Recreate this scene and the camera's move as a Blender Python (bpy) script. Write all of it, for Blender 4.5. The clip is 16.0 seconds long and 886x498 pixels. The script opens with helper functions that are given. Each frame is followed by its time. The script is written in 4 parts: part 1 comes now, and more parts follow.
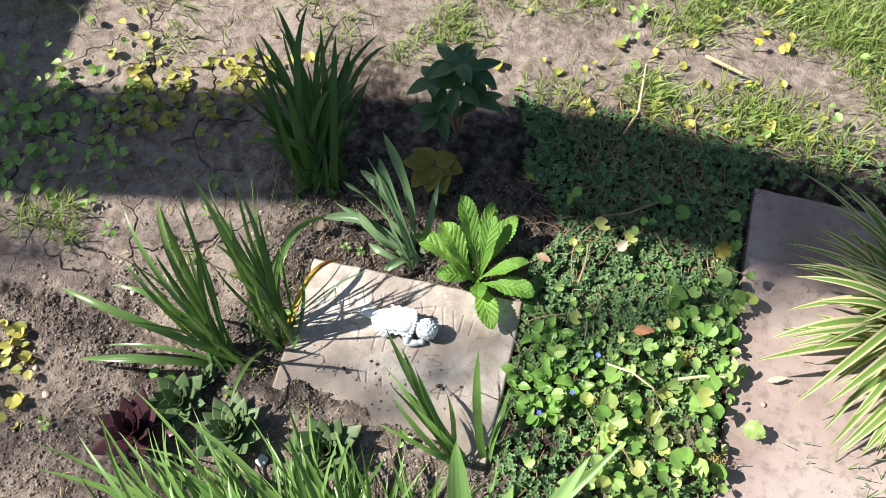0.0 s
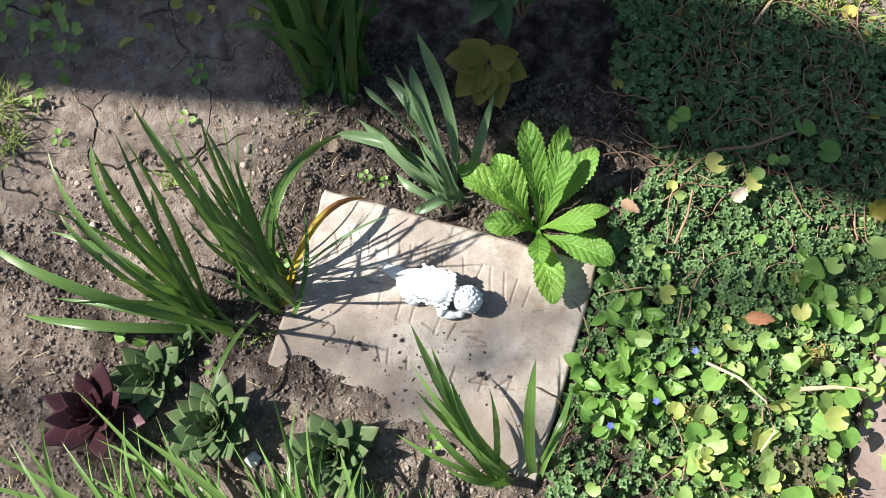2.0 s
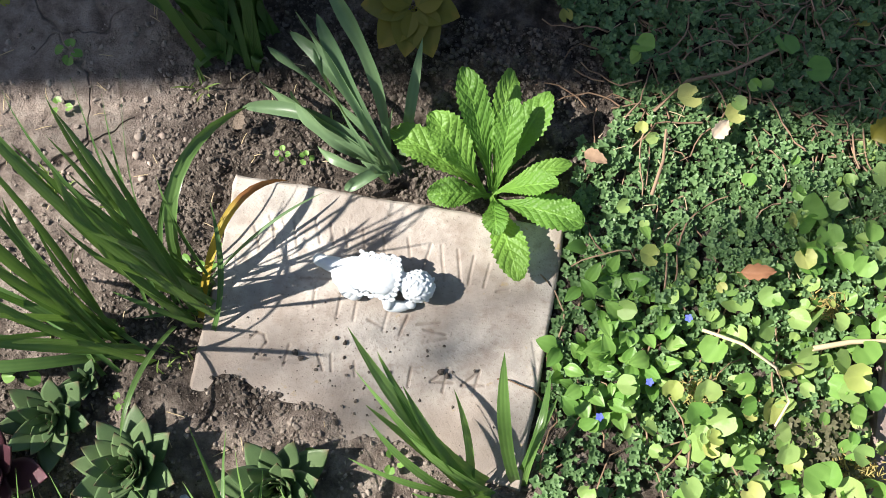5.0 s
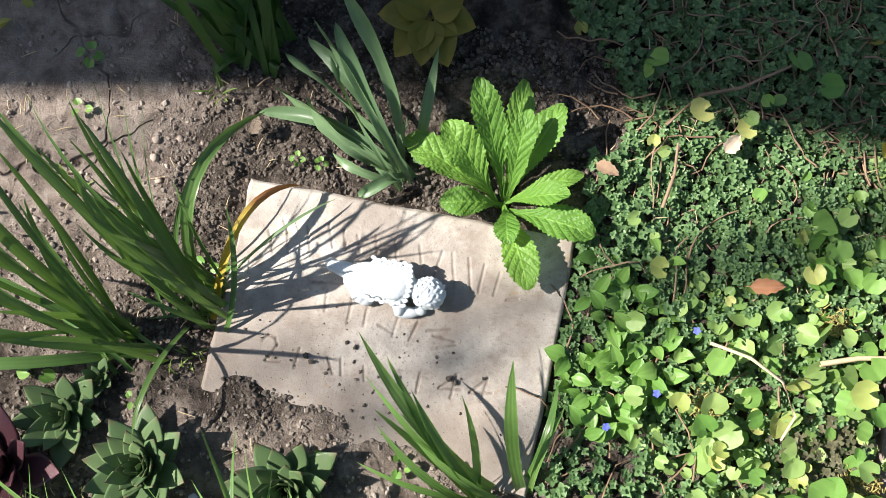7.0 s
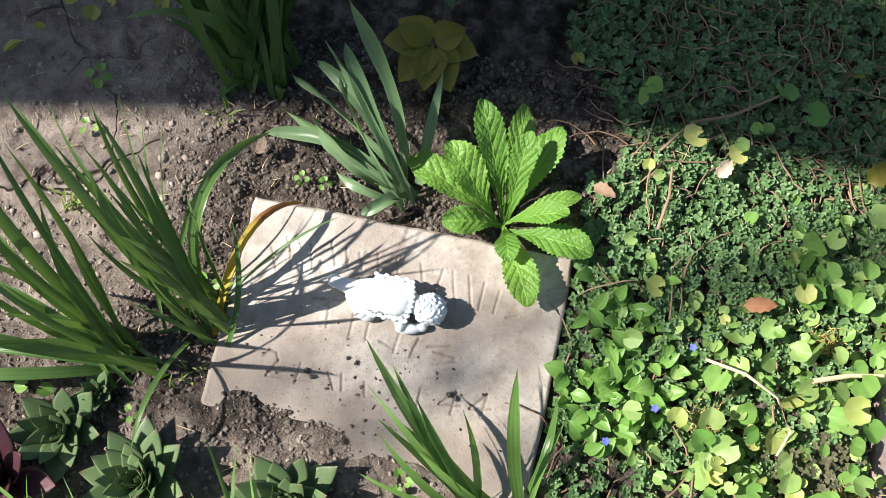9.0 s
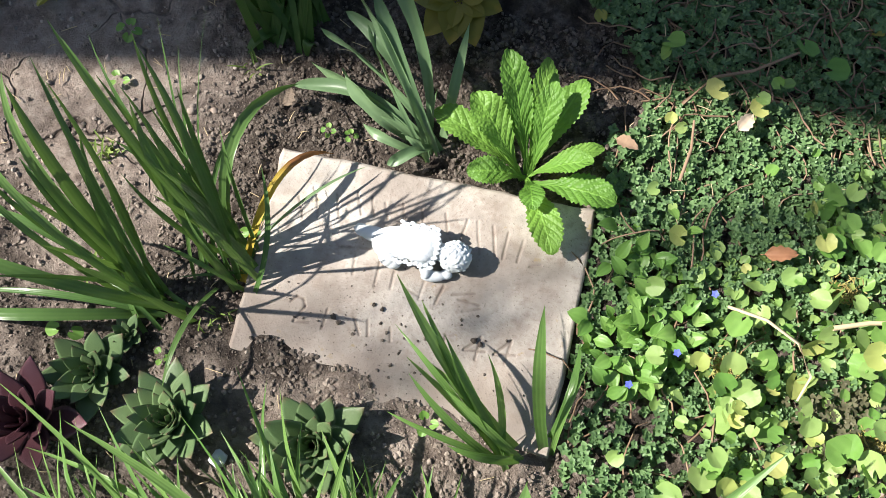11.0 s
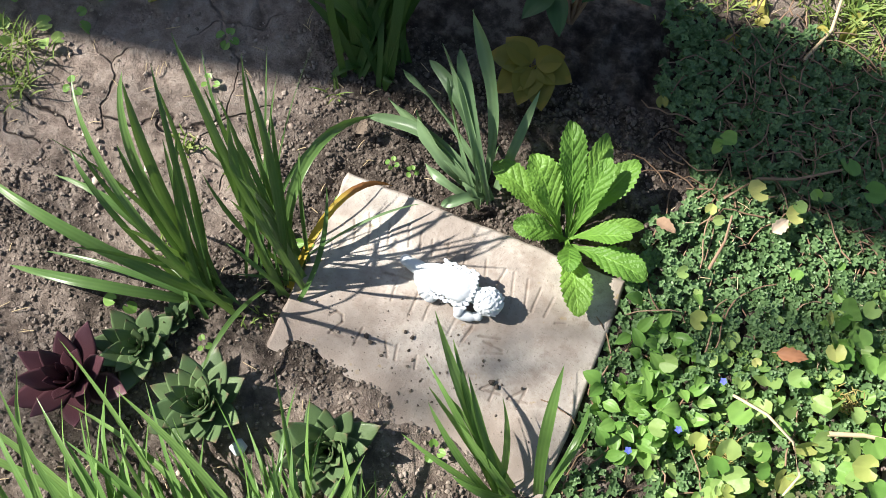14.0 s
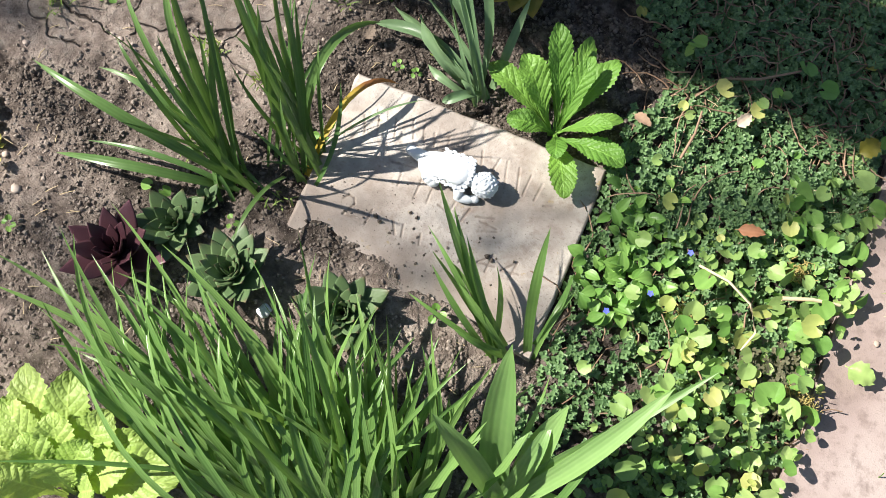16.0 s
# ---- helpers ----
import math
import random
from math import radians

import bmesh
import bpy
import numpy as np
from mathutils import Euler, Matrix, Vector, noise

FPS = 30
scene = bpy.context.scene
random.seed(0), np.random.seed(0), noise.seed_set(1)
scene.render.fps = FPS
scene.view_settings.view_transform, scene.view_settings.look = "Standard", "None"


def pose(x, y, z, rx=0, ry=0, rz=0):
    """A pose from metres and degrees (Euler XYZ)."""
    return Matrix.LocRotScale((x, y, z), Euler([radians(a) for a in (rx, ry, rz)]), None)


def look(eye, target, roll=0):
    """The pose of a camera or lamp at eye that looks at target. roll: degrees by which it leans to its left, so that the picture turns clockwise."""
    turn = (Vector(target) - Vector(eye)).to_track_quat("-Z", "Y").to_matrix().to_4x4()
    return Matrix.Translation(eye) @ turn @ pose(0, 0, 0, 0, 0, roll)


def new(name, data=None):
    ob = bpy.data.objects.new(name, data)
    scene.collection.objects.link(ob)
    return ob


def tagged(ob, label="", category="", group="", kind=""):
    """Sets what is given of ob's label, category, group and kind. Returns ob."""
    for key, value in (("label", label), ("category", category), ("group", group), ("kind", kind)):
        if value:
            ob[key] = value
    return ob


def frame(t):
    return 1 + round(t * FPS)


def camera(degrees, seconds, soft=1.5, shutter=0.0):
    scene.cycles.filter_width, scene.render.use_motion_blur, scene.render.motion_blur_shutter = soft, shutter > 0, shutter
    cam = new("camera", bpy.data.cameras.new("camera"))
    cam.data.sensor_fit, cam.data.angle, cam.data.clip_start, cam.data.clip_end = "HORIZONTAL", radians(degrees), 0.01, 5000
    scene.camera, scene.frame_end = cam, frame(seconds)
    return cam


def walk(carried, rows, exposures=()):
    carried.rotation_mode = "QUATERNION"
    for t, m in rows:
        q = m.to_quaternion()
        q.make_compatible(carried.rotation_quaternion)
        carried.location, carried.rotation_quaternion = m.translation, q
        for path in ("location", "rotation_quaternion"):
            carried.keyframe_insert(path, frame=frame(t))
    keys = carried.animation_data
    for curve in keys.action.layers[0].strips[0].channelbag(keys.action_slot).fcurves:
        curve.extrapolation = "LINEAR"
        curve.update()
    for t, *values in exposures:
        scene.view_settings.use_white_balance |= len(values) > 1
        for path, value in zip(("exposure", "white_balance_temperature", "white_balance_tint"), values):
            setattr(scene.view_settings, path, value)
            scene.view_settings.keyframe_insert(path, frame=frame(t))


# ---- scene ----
cam = camera(55.9, 16.0, soft=0.65)
PATH = [
    (0, (0.204, -0.472, 1.416), (-0.014, 0.384, -0.379), -1.2),
    (0.5, (0.2, -0.283, 1.339), (-0.107, 0.412, -0.511), -8.1),
    (1, (0.156, -0.203, 1.288), (-0.111, 0.365, -0.611), -11.3),
    (1.5, (0.132, -0.226, 1.257), (-0.109, 0.263, -0.667), -12.1),
    (2, (0.116, -0.133, 1.137), (-0.103, 0.255, -0.813), -13.3),
    (2.5, (0.12, -0.1, 1.029), (-0.075, 0.17, -0.943), -20.4),
    (3, (0.137, -0.089, 0.969), (-0.038, 0.175, -1.006), -21.8),
    (3.5, (0.129, -0.089, 0.966), (-0.016, 0.198, -1.008), -16.5),
    (4, (0.113, -0.099, 0.971), (-0.03, 0.189, -1.003), -15.9),
    (4.5, (0.118, -0.087, 0.972), (-0.006, 0.229, -0.999), -12.0),
    (5, (0.117, -0.081, 0.967), (0.006, 0.252, -1.002), -8.7),
    (5.2, (0.117, -0.08, 0.974), (-0.007, 0.256, -0.994), -10.0),
    (7.5, (0.115, -0.082, 0.977), (-0.029, 0.263, -0.987), -11.1),
    (8, (0.119, -0.103, 0.98), (-0.044, 0.258, -0.98), -12.1),
    (8.2, (0.105, -0.107, 0.986), (-0.028, 0.277, -0.972), -7.0),
    (10.3, (0.087, -0.202, 0.986), (-0.016, 0.388, -0.922), 1.1),
    (10.5, (0.082, -0.207, 0.987), (-0.023, 0.36, -0.928), 0.7),
    (11, (0.085, -0.209, 0.984), (-0.032, 0.287, -0.95), -1.3),
    (11.5, (0.089, -0.206, 0.982), (-0.047, 0.245, -0.962), -3.5),
    (12, (0.084, -0.168, 1.013), (-0.079, 0.263, -0.933), -4.3),
    (12.5, (0.067, -0.176, 1.033), (-0.153, 0.282, -0.902), -4.8),
    (13, (0.061, -0.189, 1.028), (-0.172, 0.303, -0.897), -1.6),
    (13.5, (0.062, -0.197, 1.022), (-0.135, 0.272, -0.912), 1.1),
    (14, (0.062, -0.211, 1.06), (-0.121, 0.316, -0.861), 3.4),
    (14.5, (0.075, -0.251, 1.129), (-0.089, 0.336, -0.776), 6.8),
    (15, (0.077, -0.302, 1.141), (-0.079, 0.26, -0.772), 6.5),
    (15.5, (0.101, -0.314, 1.171), (-0.07, 0.173, -0.761), 2.0),
    (16, (0.106, -0.349, 1.16), (-0.034, 0.113, -0.781), 5.7),
]
walk(cam, [(t, look(eye, target, roll)) for t, eye, target, roll in PATH], exposures=[(0, 1.06), (16, 1.06)])

# ---- light ----
ELEV, DRIFT = 44.0, 0.17                     # sun's height; how far its shadows drift to +y for each metre of +x
way = Vector((1.0, DRIFT, 0.0)).normalized() * math.cos(radians(ELEV)) + Vector((0, 0, -math.sin(radians(ELEV))))
sun = new("sun", bpy.data.lights.new("sun", "SUN"))
sun.data.energy, sun.data.angle, sun.data.color = 5.0, radians(0.55), (1.0, 0.95, 0.87)
sun.matrix_world = look((-4, -0.5, 4), Vector((-4, -0.5, 4)) + way)
world = bpy.data.worlds.new("sky")
scene.world = world
world.use_nodes = True
sky = world.node_tree.nodes.new("ShaderNodeTexSky")
sky.sky_type, sky.sun_disc = "NISHITA", False
sky.sun_elevation, sky.sun_rotation = radians(ELEV), math.atan2(-way.x, -way.y)
world.node_tree.nodes["Background"].inputs["Strength"].default_value = 0.053
world.node_tree.links.new(sky.outputs[0], world.node_tree.nodes["Background"].inputs[0])

# ---- materials ----


class Nodes:
    """A small builder for node materials."""

    def __init__(self, name, rough=0.7, spec=0.4):
        self.mat = bpy.data.materials.new(name)
        self.mat.use_nodes = True
        self.t = self.mat.node_tree
        self.b = self.t.nodes["Principled BSDF"]
        self.b.inputs["Roughness"].default_value = rough
        self.b.inputs["Specular IOR Level"].default_value = spec

    def n(self, kind, **put):
        node = self.t.nodes.new("ShaderNode" + kind)
        for key, value in put.items():
            self.put(node.inputs[key.replace("_", " ")], value)
        return node

    def put(self, socket, value):
        if isinstance(value, bpy.types.NodeSocket):
            self.t.links.new(value, socket)
        else:
            socket.default_value = value

    def coord(self, which="Object"):
        return self.n("TexCoord").outputs[which]

    def noise(self, scale, detail=4.0, vec=None, rough=0.55):
        node = self.n("TexNoise", Scale=scale, Detail=detail, Roughness=rough)
        self.put(node.inputs["Vector"], vec or self.coord())
        return node.outputs[0]

    def ramp(self, fac, *stops):
        node = self.n("ValToRGB")
        self.put(node.inputs[0], fac)
        els = node.color_ramp.elements
        while len(els) < len(stops):
            els.new(0.5)
        for el, (at, c) in zip(els, stops):
            el.position, el.color = at, (c if len(c) == 4 else (*c, 1))
        return node.outputs[0]

    def mix(self, fac, a, b, blend="MIX"):
        node = self.t.nodes.new("ShaderNodeMix")
        node.data_type, node.blend_type = "RGBA", blend
        for i, value in ((0, fac), (6, a), (7, b)):
            if not isinstance(value, bpy.types.NodeSocket) and i:
                value = (*value, 1)
            self.put(node.inputs[i], value)
        return node.outputs[2]

    def math(self, op, a, b=0.0, clamp=False):
        node = self.t.nodes.new("ShaderNodeMath")
        node.operation, node.use_clamp = op, clamp
        self.put(node.inputs[0], a)
        self.put(node.inputs[1], b)
        return node.outputs[0]

    def bump(self, height, strength=0.5, distance=0.002):
        node = self.n("Bump", Strength=strength, Distance=distance, Height=height)
        self.put(self.b.inputs["Normal"], node.outputs[0])

    def colour(self, value):
        self.put(self.b.inputs["Base Color"], value if isinstance(value, bpy.types.NodeSocket) else (*value, 1))


def leaf_material(name, dark, light, rough=0.45, glow=0.3, veins=14.0, island=False, tipc=None, tip_at=0.85, edge=None, spec=0.4, crinkle=0.0):
    """A leaf: two greens that vary from leaf to leaf, veins along it, and light that shines through."""
    m = Nodes(name, rough, spec)
    rnd = m.n("NewGeometry").outputs["Random Per Island"] if island else m.n("ObjectInfo").outputs["Random"]
    sep = m.n("SeparateXYZ", Vector=m.coord("UV"))
    blot = m.noise(60.0, 3.0)
    fac = m.math("ADD", m.math("MULTIPLY", rnd, 0.65), m.math("MULTIPLY", blot, 0.45), True)
    col = m.mix(fac, dark, light)
    wave = m.math("SINE", m.math("MULTIPLY", sep.outputs[0], veins * 6.2832))
    if not crinkle:
        col = m.mix(m.math("MULTIPLY", m.math("ADD", wave, 1.0), 0.08), col, tuple(c * 0.7 for c in dark))
    if edge:
        off = m.math("ABSOLUTE", m.math("SUBTRACT", sep.outputs[0], 0.5))
        col = m.mix(m.math("GREATER_THAN", off, 0.27), col, edge)
    if tipc:
        t = m.math("ADD", sep.outputs[1], m.math("MULTIPLY", m.math("SUBTRACT", blot, 0.5), 0.3))
        t = m.math("MULTIPLY", m.math("SUBTRACT", t, tip_at), 5.0, True)
        col = m.mix(t, col, tipc)
    m.colour(col)
    if crinkle:
        side = m.math("ABSOLUTE", m.math("SUBTRACT", sep.outputs[0], 0.5))
        rib = m.math("MULTIPLY", m.math("SUBTRACT", 0.045, side), 22.0, True)
        scaled = m.n("VectorMath")
        scaled.operation = "MULTIPLY"
        m.put(scaled.inputs[0], m.coord("UV"))
        scaled.inputs[1].default_value = (14.0, 34.0, 1.0)
        vor = m.n("TexVoronoi", Scale=1.0, Vector=scaled.outputs[0])
        vor.feature = "SMOOTH_F1"
        slant = m.math("SUBTRACT", m.math("MULTIPLY", sep.outputs[1], 9.0), m.math("MULTIPLY", side, 4.0))
        vein = m.math("POWER", m.math("ABSOLUTE", m.math("SINE", m.math("MULTIPLY", slant, 3.1416))), 0.4)
        quilt = m.math("ADD", m.math("SUBTRACT", 1.0, vor.outputs["Distance"]), m.math("MULTIPLY", vein, 1.2))
        col = m.mix(m.math("MULTIPLY", rib, 0.45), col, tuple(min(1, c * 1.5) for c in light))
        col = m.mix(m.math("MULTIPLY", m.math("SUBTRACT", vor.outputs["Distance"], 0.45), 0.5 * crinkle, True), col, tuple(c * 0.6 for c in dark))
        m.colour(col)
        m.bump(m.math("ADD", quilt, m.math("MULTIPLY", rib, 0.5)), crinkle, 0.010)
    else:
        m.bump(m.math("ADD", wave, m.math("MULTIPLY", blot, 4.0)), 0.16, 0.0006)
    if glow:
        tr = m.n("BsdfTranslucent")
        bright = m.mix(0.5, col, (1.0, 1.0, 0.35), "SOFT_LIGHT")
        m.put(tr.inputs["Color"], bright)
        mixer = m.n("MixShader", Fac=glow)
        m.t.links.new(m.b.outputs[0], mixer.inputs[1])
        m.t.links.new(tr.outputs[0], mixer.inputs[2])
        m.t.links.new(mixer.outputs[0], m.t.nodes["Material Output"].inputs[0])
    return m.mat


def soil_material():
    m = Nodes("soil", 0.95, 0.15)
    obj = m.coord()
    mid = m.noise(38.0, 6.0, rough=0.65)
    fine = m.noise(420.0, 4.0, rough=0.7)
    att = m.n("Attribute")
    att.attribute_name = "crust"
    crust = m.math("ADD", att.outputs["Fac"], m.math("MULTIPLY", m.math("SUBTRACT", mid, 0.5), 0.5), True)
    humus = m.ramp(mid, (0.36, (0.046, 0.037, 0.032)), (0.5, (0.115, 0.094, 0.080)), (0.62, (0.25, 0.208, 0.178)))
    dry = m.ramp(mid, (0.36, (0.26, 0.208, 0.178)), (0.5, (0.41, 0.338, 0.292)), (0.64, (0.53, 0.455, 0.395)))
    col = m.mix(crust, humus, dry)
    col = m.mix(m.math("MULTIPLY", fine, 0.5), col, (0.12, 0.09, 0.07), "OVERLAY")
    # drying cracks in the crust, the shade inside them painted as dark colour
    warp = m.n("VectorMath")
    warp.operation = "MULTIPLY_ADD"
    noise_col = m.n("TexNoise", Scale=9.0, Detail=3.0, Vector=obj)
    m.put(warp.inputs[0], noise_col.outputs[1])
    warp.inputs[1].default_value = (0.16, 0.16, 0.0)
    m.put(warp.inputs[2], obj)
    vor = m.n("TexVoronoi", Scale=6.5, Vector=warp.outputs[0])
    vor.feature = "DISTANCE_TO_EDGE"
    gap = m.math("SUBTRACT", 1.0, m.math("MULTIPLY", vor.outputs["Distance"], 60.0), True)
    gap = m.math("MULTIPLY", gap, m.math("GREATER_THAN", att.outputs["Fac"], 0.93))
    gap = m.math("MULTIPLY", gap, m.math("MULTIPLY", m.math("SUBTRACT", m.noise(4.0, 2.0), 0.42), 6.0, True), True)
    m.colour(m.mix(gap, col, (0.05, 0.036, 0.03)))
    grit = m.noise(130.0, 8.0, rough=0.75)
    h = m.math("ADD", m.math("MULTIPLY", mid, 0.5), m.math("ADD", m.math("MULTIPLY", fine, 0.2), m.math("MULTIPLY", grit, 0.7)))
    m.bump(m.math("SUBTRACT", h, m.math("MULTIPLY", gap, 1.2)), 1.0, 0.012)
    return m.mat


def plain(name, a, b, scale=60.0, rough=0.8, spec=0.3, bump=0.4, depth=0.001, island=False):
    """A matt material of two tones, mottled, that also vary from piece to piece."""
    m = Nodes(name, rough, spec)
    rnd = m.n("NewGeometry").outputs["Random Per Island"] if island else m.n("ObjectInfo").outputs["Random"]
    tex = m.noise(scale, 6.0, rough=0.65)
    m.colour(m.mix(m.math("ADD", m.math("MULTIPLY", rnd, 0.6), m.math("MULTIPLY", m.math("SUBTRACT", tex, 0.3), 1.2), True), a, b))
    m.bump(tex, bump, depth)
    return m.mat


def marble_material():
    m = Nodes("weathered_marble", 0.6, 0.35)
    big, mid, fine = m.noise(7.0, 6.0, rough=0.6), m.noise(42.0, 8.0, rough=0.7), m.noise(330.0, 4.0)
    col = m.ramp(big, (0.38, (0.25, 0.21, 0.18)), (0.49, (0.375, 0.325, 0.285)), (0.60, (0.55, 0.50, 0.45)))
    col = m.mix(m.ramp(mid, (0.50, (0, 0, 0)), (0.66, (0.75, 0.75, 0.75))), col, (0.25, 0.195, 0.16))
    col = m.mix(m.ramp(m.noise(16.0, 5.0), (0.52, (0, 0, 0)), (0.64, (0.6, 0.6, 0.6))), col, (0.30, 0.275, 0.25))
    # earth washed over the lower edge
    y = m.n("SeparateXYZ", Vector=m.coord()).outputs[1]
    low = m.math("MULTIPLY", m.math("SUBTRACT", -0.03, m.math("ADD", y, m.math("MULTIPLY", m.math("SUBTRACT", mid, 0.5), 0.35))), 12.0, True)
    col = m.mix(m.math("MULTIPLY", low, 0.6), col, (0.25, 0.20, 0.17))
    # specks of dirt and lichen
    col = m.mix(m.ramp(fine, (0.60, (0, 0, 0)), (0.70, (0.6, 0.6, 0.6))), col, (0.14, 0.11, 0.09))
    edge = m.ramp(m.noise(60.0, 5.0), (0.66, (0, 0, 0)), (0.72, (0.5, 0.5, 0.5)))
    col = m.mix(edge, col, (0.32, 0.22, 0.07))
    groove = m.n("Attribute")
    groove.attribute_name = "groove"
    col = m.mix(m.math("MULTIPLY", groove.outputs["Fac"], m.math("ADD", mid, 0.15), True), col, (0.15, 0.11, 0.085))
    m.colour(col)
    m.bump(m.math("ADD", mid, m.math("MULTIPLY", fine, 0.6)), 0.45, 0.0018)
    return m.mat


def slab_material():
    m = Nodes("paving_concrete", 0.85, 0.3)
    big, mid, fine = m.noise(4.0, 5.0), m.noise(45.0, 6.0, rough=0.7), m.noise(500.0, 3.0)
    col = m.ramp(big, (0.38, (0.26, 0.195, 0.175)), (0.5, (0.35, 0.272, 0.248)), (0.62, (0.43, 0.355, 0.325)))
    col = m.mix(m.ramp(mid, (0.50, (0, 0, 0)), (0.66, (0.7, 0.7, 0.7))), col, (0.16, 0.115, 0.10))
    col = m.mix(m.ramp(fine, (0.62, (0, 0, 0)), (0.70, (0.7, 0.7, 0.7))), col, (0.10, 0.075, 0.065))
    col = m.mix(m.math("MULTIPLY", fine, 0.4), col, (0.30, 0.25, 0.23))
    m.colour(col)
    m.bump(m.math("ADD", mid, fine), 0.35, 0.0015)
    return m.mat


SOIL, MARBLE, SLAB = soil_material(), marble_material(), slab_material()


def clod_material():
    """Crumbs of earth, paler where the soil has dried."""
    m = Nodes("crumbled_earth", 0.95, 0.1)
    dry = m.n("Attribute")
    dry.attribute_name = "crust"
    rnd = m.n("NewGeometry").outputs["Random Per Island"]
    tex = m.noise(90.0, 6.0, rough=0.65)
    fac = m.math("ADD", m.math("MULTIPLY", rnd, 0.6), m.math("MULTIPLY", m.math("SUBTRACT", tex, 0.3), 1.2), True)
    moist = m.mix(fac, (0.042, 0.034, 0.029), (0.21, 0.176, 0.15))
    m.colour(m.mix(m.math("MULTIPLY", dry.outputs["Fac"], 1.1, True), moist, m.mix(fac, (0.15, 0.118, 0.098), (0.46, 0.39, 0.335))))
    m.bump(tex, 0.8, 0.002)
    return m.mat


CLOD = clod_material()
PEBBLE = plain("pebble_stone", (0.30, 0.22, 0.18), (0.55, 0.47, 0.40), 90, 0.7)
WHITE = plain("white_cast_resin", (0.58, 0.62, 0.66), (0.74, 0.77, 0.80), 120, 0.6, 0.35, 0.2, 0.0008)
STEM = plain("dry_stem", (0.16, 0.10, 0.065), (0.36, 0.25, 0.17), 80, 0.8, 0.2, 0.5, 0.001, True)
STRAW = plain("dry_straw", (0.50, 0.38, 0.22), (0.66, 0.54, 0.36), 90, 0.7, 0.3, 0.3)
BARK = plain("tree_bark", (0.10, 0.075, 0.055), (0.24, 0.19, 0.15), 14, 0.95, 0.1, 1.0, 0.03)
GRANITE = plain("grey_granite", (0.22, 0.21, 0.2), (0.4, 0.39, 0.38), 70, 0.6)
IRIS = leaf_material("iris_leaf", (0.055, 0.125, 0.035), (0.15, 0.26, 0.075), 0.32, 0.24, 3, tipc=(0.25, 0.27, 0.14), tip_at=0.97)
DARKIRIS = leaf_material("dark_strap_leaf", (0.04, 0.10, 0.022), (0.085, 0.17, 0.04), 0.4, 0.22, 6)
CLUMP = leaf_material("clump_leaf", (0.085, 0.19, 0.045), (0.23, 0.38, 0.11), 0.30, 0.32, 3, tipc=(0.33, 0.32, 0.12), tip_at=1.0)
GLAUCOUS = leaf_material("glaucous_leaf", (0.10, 0.18, 0.085), (0.21, 0.32, 0.16), 0.38, 0.22, 2)
TULIP = leaf_material("tulip_leaf", (0.14, 0.27, 0.08), (0.25, 0.40, 0.14), 0.36, 0.28, 5)
PRIMROSE = leaf_material("primrose_leaf", (0.095, 0.22, 0.035), (0.20, 0.38, 0.065), 0.5, 0.32, 3, crinkle=0.32)
PALE = leaf_material("pale_primrose_leaf", (0.27, 0.42, 0.09), (0.42, 0.55, 0.15), 0.5, 0.33, 3, crinkle=0.28)
KIDNEY = leaf_material("round_leaf", (0.15, 0.30, 0.075), (0.42, 0.54, 0.19), 0.38, 0.28, 2)
LIME = leaf_material("yellowing_round_leaf", (0.32, 0.42, 0.10), (0.56, 0.54, 0.20), 0.42, 0.28, 2)
KIDNEYS = leaf_material("round_leaf_mass", (0.15, 0.30, 0.07), (0.38, 0.52, 0.17), 0.45, 0.3, 2, island=True)
OVATE = leaf_material("ovate_leaf", (0.11, 0.26, 0.05), (0.26, 0.44, 0.11), 0.4, 0.3, 3)
SEDUM = leaf_material("stonecrop_leaf", (0.075, 0.155, 0.06), (0.20, 0.32, 0.135), 0.45, 0.15, 1, island=True)
GRASS = leaf_material("grass_blade", (0.11, 0.20, 0.035), (0.32, 0.39, 0.12), 0.5, 0.25, 1, island=True)
YELLOWING = leaf_material("yellowing_leaf", (0.15, 0.155, 0.02), (0.25, 0.215, 0.03), 0.5, 0.2, 2, tipc=(0.35, 0.24, 0.04))
YELLOWS = leaf_material("yellow_leaf_litter", (0.22, 0.27, 0.06), (0.50, 0.43, 0.11), 0.5, 0.2, 2, island=True)
SHRUB = leaf_material("dark_shrub_leaf", (0.035, 0.085, 0.03), (0.07, 0.14, 0.05), 0.35, 0.15, 3)
SEMPER = leaf_material("houseleek_leaf", (0.078, 0.138, 0.062), (0.165, 0.24, 0.105), 0.4, 0.05, 1, tipc=(0.19, 0.09, 0.075), tip_at=0.86)
PURPLE = leaf_material("purple_houseleek_leaf", (0.045, 0.018, 0.024), (0.11, 0.045, 0.056), 0.35, 0.05, 1, tipc=(0.24, 0.10, 0.13), tip_at=0.9)
STRIPED = leaf_material("striped_sedge_leaf", (0.10, 0.20, 0.04), (0.18, 0.28, 0.07), 0.42, 0.25, 2, edge=(0.50, 0.47, 0.27), tipc=(0.42, 0.31, 0.15), tip_at=0.97)
BROWNLEAF = leaf_material("dead_leaf", (0.30, 0.13, 0.06), (0.45, 0.22, 0.12), 0.6, 0.15, 3)
YELLOWDEAD = leaf_material("withered_strap_leaf", (0.42, 0.30, 0.03), (0.50, 0.38, 0.06), 0.5, 0.25, 5, tipc=(0.30, 0.13, 0.05), tip_at=0.5)
PALEDEAD = leaf_material("pale_dead_leaf", (0.50, 0.40, 0.30), (0.60, 0.50, 0.40), 0.6, 0.15, 3)
